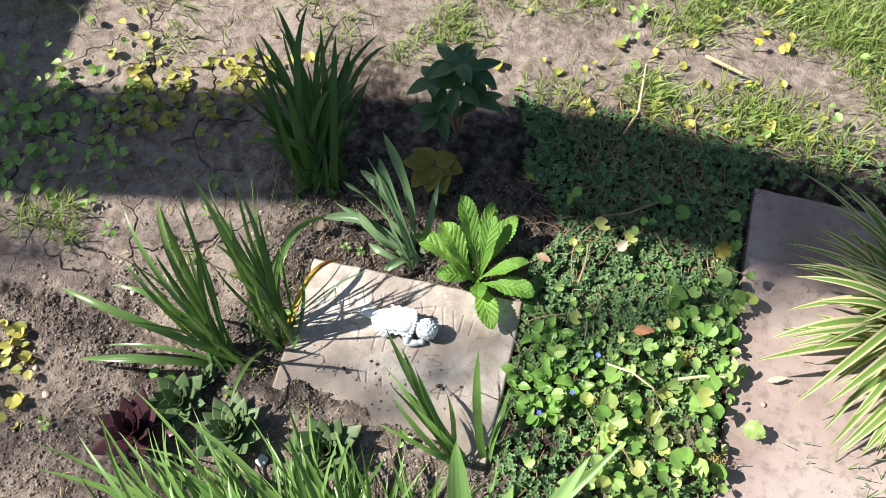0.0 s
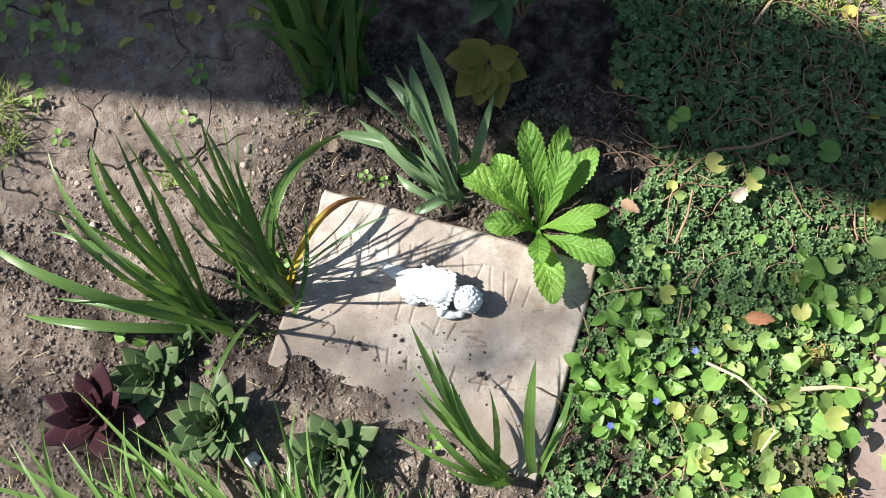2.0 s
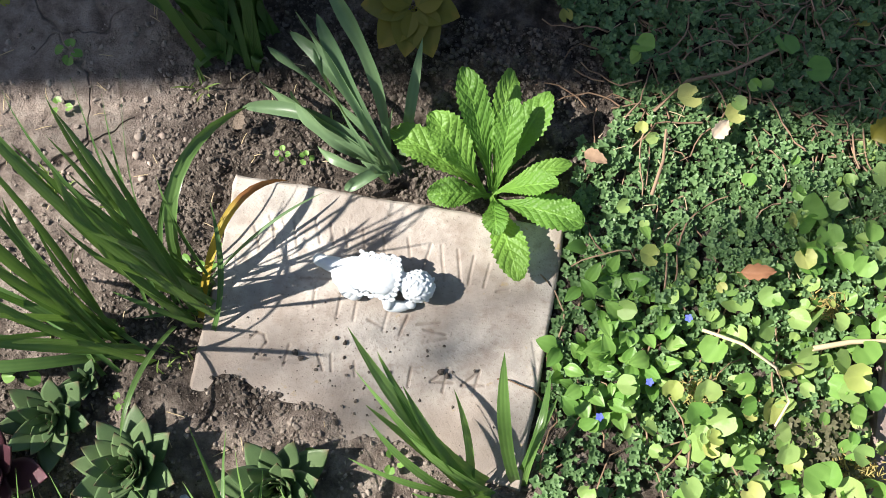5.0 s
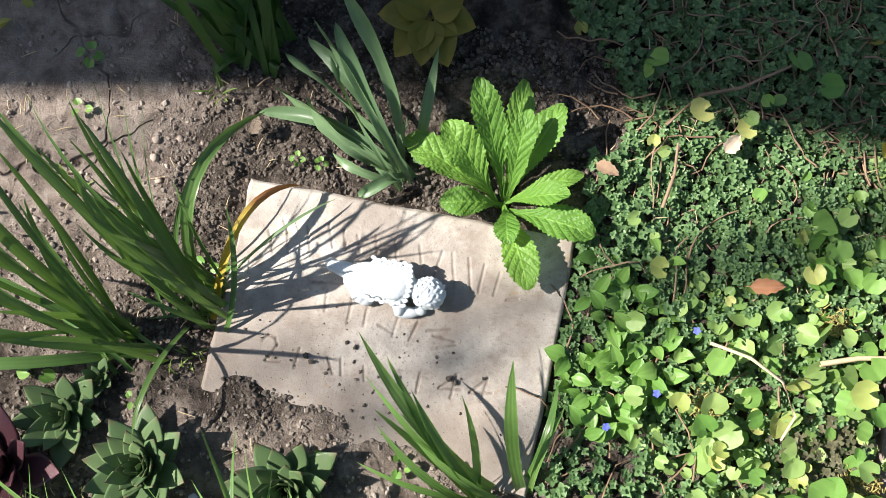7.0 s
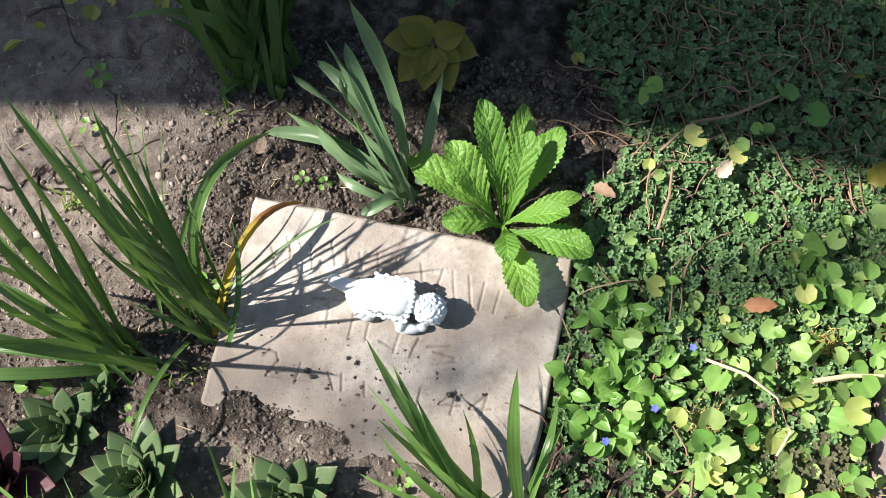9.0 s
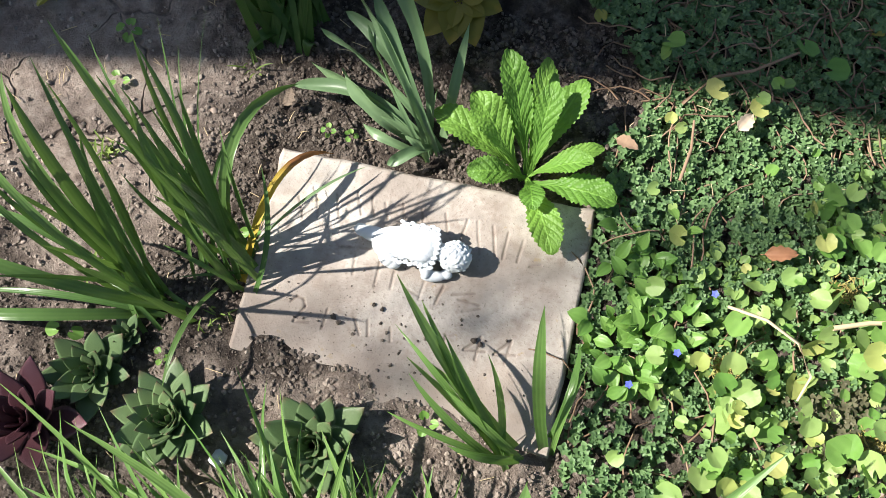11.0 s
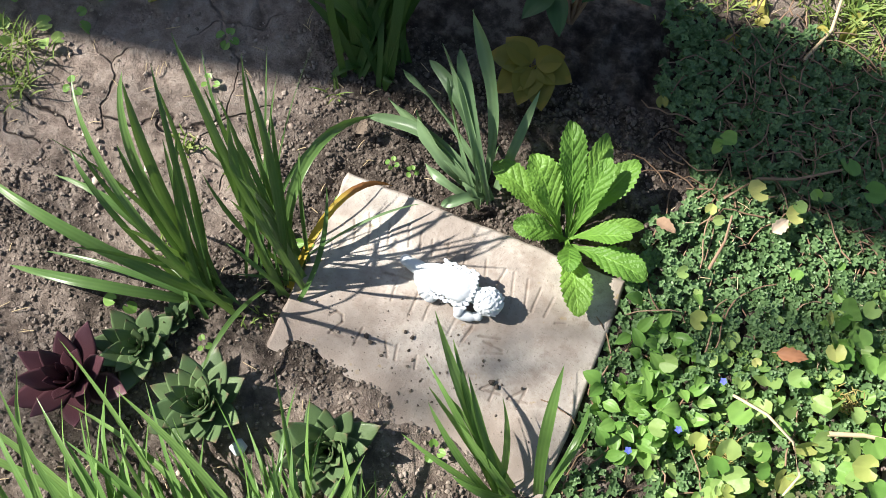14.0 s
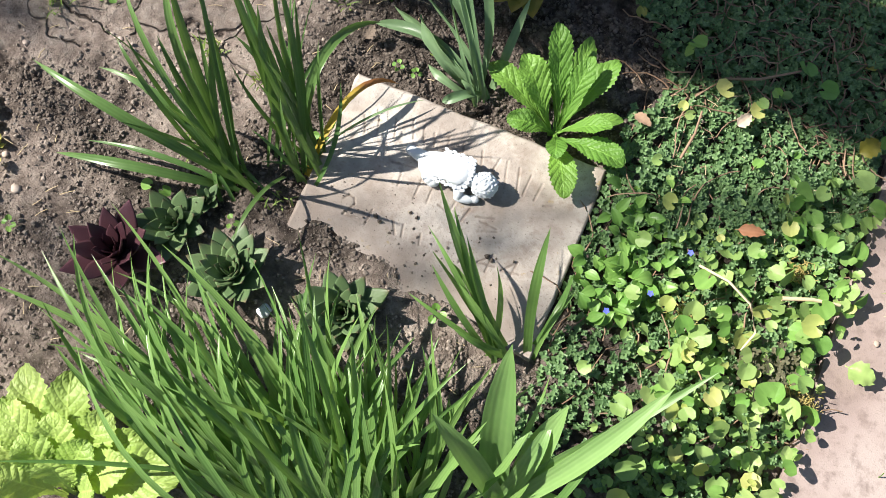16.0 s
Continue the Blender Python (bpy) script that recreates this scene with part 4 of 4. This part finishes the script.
houseleek((-0.347, -0.186), 0.064, SEMPER, "green houseleek rosette with brown-tipped fleshy leaves", 26, 1, 8)
houseleek((-0.233, -0.224), 0.070, SEMPER, "green houseleek rosette with brown-tipped fleshy leaves", 42, 2, -6)
houseleek((-0.070, -0.214), 0.070, SEMPER, "green houseleek rosette with brown-tipped fleshy leaves", 40, 3, 5)
houseleek((-0.396, -0.258), 0.080, PURPLE, "dark purple houseleek rosette with broad fleshy leaves", 22, 4, -4, 0.8)
houseleek((-0.318, -0.138), 0.034, SEMPER, "tiny green houseleek offset among the larger rosettes", 16, 5)


# ---- ground cover ----
def stonecrop():
    """Mats of tiny paired round leaves on creeping stems."""
    rnd = random.Random(71)
    heap, stems = Heap(), Heap()
    petal = leaf((0, 0, 0), (0.5, 0, 0.12), (1, 0, 0.28), 0.85, egg_profile, 3, 2, fold=0.3)
    n = 0
    while n < 6900:
        x, y = rnd.uniform(0.06, 0.60 if n % 4 else 0.9), rnd.uniform(-0.30, 0.64)
        if x < 0.200 and y < 0.3 or x > 0.61 and y < 0.49:
            continue
        edge = 0.04 * noise.noise(Vector((x * 7, y * 7, 0)))
        dense = 1.0 if 0.10 < y < 0.55 else (0.55 if y >= 0.55 else (0.75 if y > -0.08 else 0.42))
        if y > 0.24 and x < 0.225 - 0.45 * (y - 0.26) + 1.6 * edge or y > 0.575 + 1.5 * edge or rnd.random() > dense or x > slab_edge(y) - 0.012 + 0.3 * edge and y < 0.48 or y < 0.13 and x < 0.204:
            continue
        n += 1
        h = z_at(x, y) + rnd.uniform(0.004, 0.024)
        turn, r = rnd.uniform(0, 360), rnd.uniform(0.0042, 0.0078)
        m = pose(x, y, h, rnd.gauss(0, 18), rnd.gauss(0, 18), turn)
        for k in range(4):
            heap.add(petal, m @ pose(0, 0, -0.003, 0, 0, 90 * k) @ Matrix.Scale(r * 1.15, 4))
        for k in range(3):
            heap.add(petal, m @ pose(0, 0, 0.001, 0, -32, 45 + 120 * k) @ Matrix.Scale(r * 0.72, 4))
    heap.make("stonecrop", SEDUM, "low mat of tiny round grey-green stonecrop leaves", "ground cover")
    for k in range(330):
        x, y = rnd.uniform(0.21, 0.56), rnd.uniform(-0.22, 0.60) if k % 3 == 0 else rnd.uniform(0.26, 0.56)
        a, pts = rnd.uniform(0, 6.28) if k % 3 else rnd.gauss(1.5, 0.4), []
        p = Vector((x, y, z_at(x, y) + rnd.uniform(0.008, 0.024)))
        for i in range(7):
            pts.append(p.copy())
            a += rnd.gauss(0, 0.35)
            p += Vector((math.cos(a), math.sin(a), rnd.gauss(0, 0.16) - 0.04)) * 0.014
        stems.add(tube(pts, 0.0013, 0.0009, 5))
    stems.make("creeping_stems", STEM, "thin brown creeping stems over the stonecrop mat", "stems")


stonecrop()


def round_leaves():
    """Round scalloped leaves on stalks, thick beside the paving."""
    rnd = random.Random(81)
    base = (0.42, 0.02)
    owner = thing("ground_ivy", (*base, z_at(*base)), "patch of bright green round scalloped ground-ivy leaves by the paving", "ground cover")
    shapes = []
    for k in range(6):
        v, f, uv = round_leaf(1.0, 0.12 + 0.04 * k, 0.35 + 0.2 * (k % 3), 6 + k % 3, 40)
        me = bpy.data.meshes.new("leaf")
        me.from_pydata(v, [], f)
        layer = me.uv_layers.new(name="UVMap")
        for loop in me.loops:
            layer.data[loop.index].uv = uv[loop.vertex_index]
        me.polygons.foreach_set("use_smooth", [True] * len(me.polygons))
        me.materials.append((KIDNEY, OVATE, KIDNEY, OVATE, KIDNEY, LIME)[k])
        shapes.append(me)
    stalks, count = Heap(), 0
    while count < 250:
        x, y = rnd.uniform(0.24, 0.60), rnd.uniform(-0.36, 0.40)
        want = 1.0 if x > 0.36 and y < 0.13 else (0.75 if x > 0.44 and y < 0.26 else (0.07 if y > 0.12 else 0.14))
        if rnd.random() > want or x > slab_edge(y) + 0.004 + 0.03 * noise.noise(Vector((0, y * 25, 3))) or y < -0.2 and rnd.random() < 0.45:
            continue
        r = rnd.choice((0.006, 0.008, 0.009, 0.011, 0.013, 0.0155)) * rnd.uniform(0.85, 1.1)
        h = rnd.uniform(0.016, 0.045)
        ob = new("leaf", shapes[count % 6])
        ob.parent = owner
        m = pose(x, y, h, rnd.gauss(0, 24), rnd.gauss(4, 24), rnd.uniform(0, 360)) @ Matrix.Scale(r, 4)
        ob.matrix_basis = Matrix.Translation(-Vector(owner.location)) @ m
        foot = Vector((x + rnd.gauss(0, 0.012), y + rnd.gauss(0, 0.012), z_at(x, y)))
        stalks.add(tube([foot, (foot + m.translation) / 2 + Vector((0, 0, 0.004)), m.translation], 0.0009, 0.0007, 4))
        count += 1
    ob = soup("leaf_stalks", stalks.v, stalks.f, OVATE, owner, stalks.uv)
    # the darker mat of the same leaves away from the bed
    heap = Heap()
    for k in range(800):
        if k >= 420:
            x, y = rnd.uniform(0.30, 0.585), rnd.uniform(-0.36, 0.30)
            if rnd.random() < (0.8 if y > 0.12 else 0.1) - (x > 0.47) * 0.3:
                continue
        elif k < 280:
            x, y = rnd.gauss(-0.86, 0.15), rnd.gauss(0.30, 0.10)
            if x > -0.62 or y < 0.08 and x > -0.75:
                continue
        else:
            x, y = rnd.uniform(0.3, 0.95), rnd.uniform(0.5, 0.95)
            if noise.noise(Vector((x * 8, y * 8, 2))) < 0.12:
                continue
        r = rnd.uniform(0.005, 0.010) if k >= 420 else rnd.uniform(0.006, 0.012)
        heap.add(round_leaf(r), pose(x, y, max(z_at(x, y), -0.004 if x > slab_edge(y) else -1) + rnd.uniform(0.006, 0.026), rnd.gauss(0, 20), rnd.gauss(0, 20), rnd.uniform(0, 360)))
    heap.make("ground_ivy_mat", KIDNEYS, "scattered round ground-ivy leaves over the bare soil", "ground cover")


round_leaves()


def violets():
    """Ovate leaves in little rosettes beside the plate, with small blue flowers."""
    rnd = random.Random(91)
    owner = thing("violet", (0.27, 0.02, z_at(0.27, 0.02)), "violet plants with ovate leaves and small blue flowers", "plant")
    for k in range(105):
        x, y = rnd.gauss(0.262, 0.036), rnd.gauss(0.000, 0.062)
        if x < 0.204 + 0.02 * (y > 0.02):
            continue
        a = rnd.uniform(0, 6.28)
        n = rnd.uniform(0.014, 0.029)
        p0 = Vector((x, y, rnd.uniform(0.0, 0.02)))
        tip = p0 + Vector((math.cos(a) * n, math.sin(a) * n, rnd.uniform(0.0, 0.026)))
        add_leaf(owner, leaf(p0, bow(p0, tip, 0.2), tip, n * rnd.uniform(0.55, 0.8), egg_profile, 8, 4, fold=0.35, ruffle=0.02, seed=k), OVATE)
    for x, y in ((0.344, 0.044), (0.263, -0.078), (0.311, -0.032)):
        heap = Heap()
        for i in range(5):
            b = i * 1.257
            p0 = Vector((x, y, 0.045))
            heap.add(leaf(p0, p0 + Vector((math.cos(b), math.sin(b), 0.3)) * 0.002, p0 + Vector((math.cos(b), math.sin(b), 0.1)) * 0.005, 0.0045, egg_profile, 4, 2))
        add_leaf(owner, (heap.v, heap.f, heap.uv), BLUE, "flower", "small blue violet flower")


violets()


def moss_and_clover():
    """Tan dry moss tufts and a patch of dull purple-brown clover among the round leaves."""
    rnd = random.Random(95)
    tufts, clover = Heap(), Heap()
    for cx, cy in ((0.502, 0.086), (0.542, -0.085), (0.372, -0.030), (0.560, -0.088)):
        for _ in range(150):
            p = Vector((rnd.gauss(cx, 0.010), rnd.gauss(cy, 0.008), rnd.uniform(0.006, 0.026)))
            q = p + Vector((rnd.gauss(0, 0.004), rnd.gauss(0, 0.004), rnd.uniform(0, 0.006)))
            tufts.add(tube([p, (p + q) / 2, q], 0.0010, 0.0006, 4))
    tufts.make("dry_moss", MOSS, "small tufts of tan dry moss among round leaves", "moss")
    lobe = leaf((0, 0, 0), (0.5, 0, 0.1), (1, 0, 0.1), 0.95, blunt_profile, 4, 2, fold=0.3)
    for cx, cy in ((0.495, -0.061), (0.532, -0.069), (0.486, -0.090), (0.513, -0.035)):
        for _ in range(26):
            m = pose(rnd.gauss(cx, 0.018), rnd.gauss(cy, 0.014), rnd.uniform(0.008, 0.026), rnd.gauss(0, 14), rnd.gauss(0, 14), rnd.uniform(0, 360))
            for k in range(3):
                clover.add(lobe, m @ pose(0, 0, 0, 0, 0, 120 * k) @ Matrix.Scale(rnd.uniform(0.005, 0.008), 4))
    clover.make("clover", CLOVER, "patch of dull purple-brown clover leaves near the paving", "ground cover")


moss_and_clover()


def seedlings():
    rnd = random.Random(97)
    for x, y, r, n in ((-0.397, -0.145, 0.012, 2), (-0.182, 0.090, 0.010, 4), (-0.175, 0.061, 0.011, 3), (-0.198, 0.028, 0.010, 3), (-0.230, 0.014, 0.009, 3), (-0.149, 0.166, 0.005, 4), (-0.120, 0.166, 0.005, 4),
                       (-0.055, -0.172, 0.009, 2), (-0.269, -0.154, 0.006, 3), (-0.604, 0.100, 0.008, 3), (-0.442, 0.254, 0.009, 4), (0.050, -0.165, 0.008, 3), (-0.561, -0.277, 0.006, 4), (-0.434, 0.181, 0.007, 3)):
        owner = thing("seedling", (x, y, z_at(x, y)), "small green weed seedling in bare soil", "plant", "weed seedlings")
        for k in range(n):
            a = k * 6.283 / n + rnd.uniform(-0.4, 0.4)
            piece = round_leaf(r * 0.75, 0.2)
            ob = soup("leaf", piece[0], piece[1], OVATE, owner, piece[2])
            ob.matrix_basis = pose(math.cos(a) * r, math.sin(a) * r, rnd.uniform(0.006, 0.014), rnd.gauss(0, 14), rnd.gauss(0, 14), math.degrees(a))


seedlings()


def grass():
    rnd = random.Random(101)
    heap = Heap()

    def tuft_at(cx, cy, n, size, spread):
        for _ in range(n):
            x, y = rnd.gauss(cx, spread), rnd.gauss(cy, spread)
            a, d = rnd.uniform(0, 6.28), size * rnd.uniform(0.3, 1.0)
            p0 = Vector((x, y, z_at(x, y) - 0.002))
            tip = p0 + Vector((math.cos(a) * d, math.sin(a) * d, size * rnd.uniform(0.25, 0.9)))
            heap.add(leaf(p0, bow(p0, tip, 0.25), tip, rnd.uniform(0.0018, 0.0036), rows=3, across=2, fold=0.5))
    for x, y, n, size, spread in ((-0.712, 0.121, 60, 0.05, 0.02), (-0.681, 0.073, 40, 0.04, 0.015), (-0.773, 0.095, 40, 0.05, 0.02), (-0.424, 0.084, 26, 0.022, 0.008), (-0.335, 0.069, 16, 0.02, 0.006),
                                  (-0.267, 0.236, 10, 0.03, 0.006), (-0.096, 0.208, 10, 0.018, 0.008), (-0.381, -0.066, 20, 0.03, 0.012), (-0.227, -0.100, 14, 0.02, 0.01)):
        tuft_at(x, y, n, size, spread)
    k = 0
    while k < 320:
        x, y = rnd.uniform(-0.2, 1.15), rnd.uniform(0.58, 1.3)
        if noise.noise(Vector((x * 4.5, y * 4.5, 7))) + 0.35 * (x > 0.35) + 0.2 * (y > 0.85) < 0.22:
            continue
        k += 1
        tuft_at(x, y, 44, rnd.uniform(0.022, 0.055), 0.032)
    for k in range(44):
        x, y = rnd.uniform(-1.3, -0.3), rnd.uniform(0.52, 1.0)
        if noise.noise(Vector((x * 5, y * 5, 9))) > 0.0:
            tuft_at(x, y, 60, 0.04, 0.04)
    heap.make("grass", GRASS, "short sparse tufts of green grass in dry soil", "grass")


grass()


# ---- loose things ----
def crumbs():
    rnd, gen = random.Random(111), np.random.RandomState(111)
    shapes = [lump(1.0, rnd, 0.75, 1) for _ in range(8)]
    x, y = gen.uniform(-0.74, 0.27, 90000), gen.uniform(-0.56, 0.38, 90000)
    bare = 1 - crust_at(x, y)
    keep = gen.uniform(0, 1, len(x)) < bare * (0.62 + 0.4 * smooth_noise(x, y, 12, 41)) + 0.06
    keep &= ~((np.abs(x) < 0.205) & (y > -0.118 - 0.17 * x) & (y < 0.137))
    x, y = x[keep][:32000], y[keep][:32000]
    n = len(x)
    r = 0.0010 + 0.0032 * gen.uniform(0, 1, n) ** 3.5
    z = ground_at(x, y) + r * 0.25
    a, b = gen.uniform(0, 6.283, n), gen.uniform(0, 6.283, n)
    co, faces, k = [], [], 0
    for i, (v, f, _) in enumerate(shapes):
        at = np.arange(i, n, 8)
        p = np.array([tuple(q) for q in v])
        ca, sa, cb, sb = (t[at][:, None] for t in (np.cos(a), np.sin(a), np.cos(b), np.sin(b)))
        py, pz = p[:, 1] * cb - p[:, 2] * sb, p[:, 1] * sb + p[:, 2] * cb
        px, py = p[:, 0] * ca - py * sa, p[:, 0] * sa + py * ca
        part_co = np.stack([px, py, pz], -1) * r[at][:, None, None] + np.stack([x[at], y[at], z[at]], -1)[:, None, :]
        co += part_co.reshape(-1, 3).tolist()
        faces += (np.array(f)[None] + (k + np.arange(len(at)) * len(p))[:, None, None]).reshape(-1, 3).tolist()
        k += len(at) * len(p)
    ob = soup("soil_crumbs", co, faces, CLOD, smooth=False)
    flat = np.array(co)
    att = ob.data.attributes.new("crust", "FLOAT", "POINT")
    att.data.foreach_set("value", crust_at(flat[:, 0], flat[:, 1]).astype(np.float32))
    tagged(ob, "loose dark crumbs and clods of dug soil", "soil", kind="stuff")
    heap = Heap()
    for k in range(420):
        x, y = rnd.gauss(-0.01, 0.075), rnd.gauss(-0.085, 0.045)
        if not (-0.165 < x < 0.19 and -0.15 < y < 0.03):
            continue
        r = 0.0004 + 0.0022 * rnd.random() ** 5
        heap.add(shapes[k % 8], pose(x, y, r * 0.5, rnd.uniform(0, 360), 0, rnd.uniform(0, 360)) @ Matrix.Scale(r, 4))
    for x, y, r in ((-0.085, -0.066, 0.0045), (-0.077, -0.071, 0.004), (0.085, -0.059, 0.005), (0.093, -0.062, 0.004), (-0.03, -0.045, 0.0035), (-0.024, -0.135, 0.0045)):
        heap.add(shapes[0], pose(x, y, r * 0.5, 0, 0, x * 9000) @ Matrix.Scale(r, 4))
    heap.make("soil_grains", CLOD, "grains of soil scattered over the marble plate", "soil", smooth=False)


crumbs()


def straws():
    rnd = random.Random(117)
    heap = Heap()
    for k in range(260):
        x, y = (rnd.uniform(-0.75, 0.2), rnd.uniform(-0.4, 0.34)) if k % 3 else (rnd.uniform(0.18, 0.6), rnd.uniform(0.1, 0.75))
        if abs(x) < 0.2 and -0.12 < y < 0.14:
            continue
        a, n = rnd.uniform(0, 6.28), rnd.uniform(0.006, 0.022)
        p = Vector((x, y, z_at(x, y) + 0.003 + 0.018 * (x > 0.2 and y < 0.55)))
        q = p + Vector((math.cos(a) * n, math.sin(a) * n, rnd.uniform(-0.002, 0.004)))
        heap.add(tube([p, (p + q) / 2 + Vector((0, 0, rnd.uniform(0, 0.003))), q], 0.0007, 0.0005, 4))
    heap.make("straw_bits", STRAW, "thin bits of dry straw and root scattered about", "straw")


straws()


def pebbles():
    rnd = random.Random(121)
    spots = [(-0.173, -0.253, 0.011), (-0.330, 0.137, 0.006), (-0.333, 0.161, 0.006), (-0.317, 0.110, 0.005), (-0.511, -0.010, 0.006), (-0.686, -0.016, 0.006),
             (-0.525, -0.084, 0.004), (-0.455, 0.032, 0.006), (-0.556, 0.043, 0.005), (-0.304, 0.167, 0.005), (0.640, 0.037, 0.005), (-0.625, -0.186, 0.006), (-0.583, -0.227, 0.008)]
    for _ in range(46):
        spots.append((rnd.uniform(-0.75, -0.15), rnd.uniform(-0.35, 0.25), rnd.uniform(0.0015, 0.004)))
    for k, (x, y, r) in enumerate(spots):
        v, f, uv = lump(r, rnd, 0.55, 2)
        ob = soup("pebble", v, f, WHITE if k == 0 else PEBBLE, None, uv)
        ob.matrix_basis = pose(x, y, max(z_at(x, y), -0.004 if x > 0.56 else -1) + r * 0.3, 0, 0, rnd.uniform(0, 360))
        tagged(ob, "whitish smooth pebble lying on the soil" if k == 0 else "small brownish pebble lying on the soil", "pebble", "pebbles on the soil")


pebbles()


def fallen(name, label, at, size, mat, turn, wide=0.6, curl=0.25, category="leaf"):
    x, y, z = at
    v, f, uv = leaf((-size / 2, 0, 0), (0, 0, curl * size), (size / 2, 0, 0.1 * size), size * wide, egg_profile, 10, 4, fold=0.5, ruffle=0.08, teeth=0.12)
    ob = soup(name, v, f, mat, None, uv)
    ob.matrix_basis = pose(x, y, z, 8, -6, turn)
    return tagged(ob, label, category)


fallen("dead_leaf", "curled reddish-brown dead leaf on the ground cover", (0.415, 0.110, 0.032), 0.042, BROWNLEAF, 10, 0.42)
fallen("dead_leaf", "pale dry dead leaf on the stonecrop mat", (0.357, 0.270, 0.026), 0.030, PALEDEAD, 60, 0.6)
fallen("dead_leaf", "brown dry leaf beside the primrose", (0.220, 0.216, 0.02), 0.034, STEM, -20, 0.45)
fallen("yellow_leaf", "fallen yellow leaf on the ground cover", (0.537, 0.297, 0.032), 0.038, YELLOWING, 50, 0.75)
fallen("green_leaf", "pale green leaf lying on the paving slab", (0.621, -0.020, 0.014), 0.042, KIDNEY, -15, 0.75, 0.3)
fallen("dry_leaf", "small yellow dry leaf lying on the paving slab", (0.656, 0.084, 0.004), 0.04, STRAW, 20, 0.25, 0.1)
fallen("dead_leaf", "brown leaf scrap on the dug soil", (-0.210, 0.195, 0.006), 0.028, BARK, 80, 0.8)


def litter():
    rnd = random.Random(131)
    heap = Heap()
    for cx, cy, n, s in ((-0.662, 0.428, 70, 0.06), (-0.458, 0.484, 60, 0.06), (-0.562, 0.377, 26, 0.05), (-0.695, -0.155, 24, 0.028), (-0.657, -0.243, 12, 0.03), (0.244, 0.678, 20, 0.12), (0.655, 0.767, 60, 0.2), (0.486, 0.595, 14, 0.06)):
        for _ in range(n):
            x, y = rnd.gauss(cx, s), rnd.gauss(cy, s)
            heap.add(round_leaf(rnd.uniform(0.006, 0.014)), pose(x, y, z_at(x, y) + rnd.uniform(0.004, 0.014), rnd.gauss(0, 22), rnd.gauss(0, 22), rnd.uniform(0, 360)))
    heap.make("leaf_litter", YELLOWS, "small yellowed leaves scattered on the dry soil", "leaves")


litter()


def twig(name, label, pts, r, mat):
    v, f, uv = tube(pts, r, r * 0.7, 6)
    tagged(soup(name, v, f, mat, None, uv), label, "twig")


twig("dry_stalk", "pale dry straw stalk lying in the ground cover", [(0.484, 0.035, 0.034), (0.523, 0.049, 0.036), (0.562, 0.057, 0.034)], 0.0035, STRAW)
twig("creeper", "brown creeping stem looped over the round leaves", [(0.363, 0.035, 0.035), (0.405, 0.026, 0.045), (0.443, 0.007, 0.045), (0.462, -0.027, 0.04), (0.454, -0.055, 0.03)], 0.0022, STRAW)
twig("twig", "long grey-brown twig lying on the stonecrop mat", [(0.280, 0.283, 0.022), (0.312, 0.322, 0.030), (0.359, 0.341, 0.030), (0.413, 0.379, 0.028)], 0.0026, STEM)
twig("twig", "long grey-brown twig lying on the stonecrop mat", [(0.291, 0.182, 0.02), (0.297, 0.222, 0.03), (0.296, 0.260, 0.028)], 0.0024, STEM)
twig("twig", "dry brown twig lying on the soil", [(0.328, 0.535, 0.0), (0.350, 0.590, 0.012), (0.350, 0.664, 0.014), (0.351, 0.719, 0.006)], 0.003, STRAW)
twig("twig", "pale stick lying on the soil", [(0.470, 0.768, 0.006), (0.549, 0.736, 0.008)], 0.005, STRAW)


def dandelion():
    at = Vector((0.57, 0.82, z_at(0.57, 0.82)))
    owner = thing("dandelion", at, "yellow dandelion flower in sparse grass", "flower")
    add_leaf(owner, tube([at, at + Vector((0.004, 0, 0.03))], 0.0018, 0.0015), OVATE, "stem")
    heap = Heap()
    for k in range(26):
        a, s = k * 2.4, 0.4 + 0.6 * k / 26
        p0 = at + Vector((0.004, 0, 0.031))
        tip = p0 + Vector((math.cos(a) * 0.013 * s, math.sin(a) * 0.013 * s, 0.007 - 0.005 * s))
        heap.add(leaf(p0, bow(p0, tip, 0.3), tip, 0.004, rows=3))
    add_leaf(owner, (heap.v, heap.f, heap.uv), YELLOW, "flower", "yellow flower head")


dandelion()
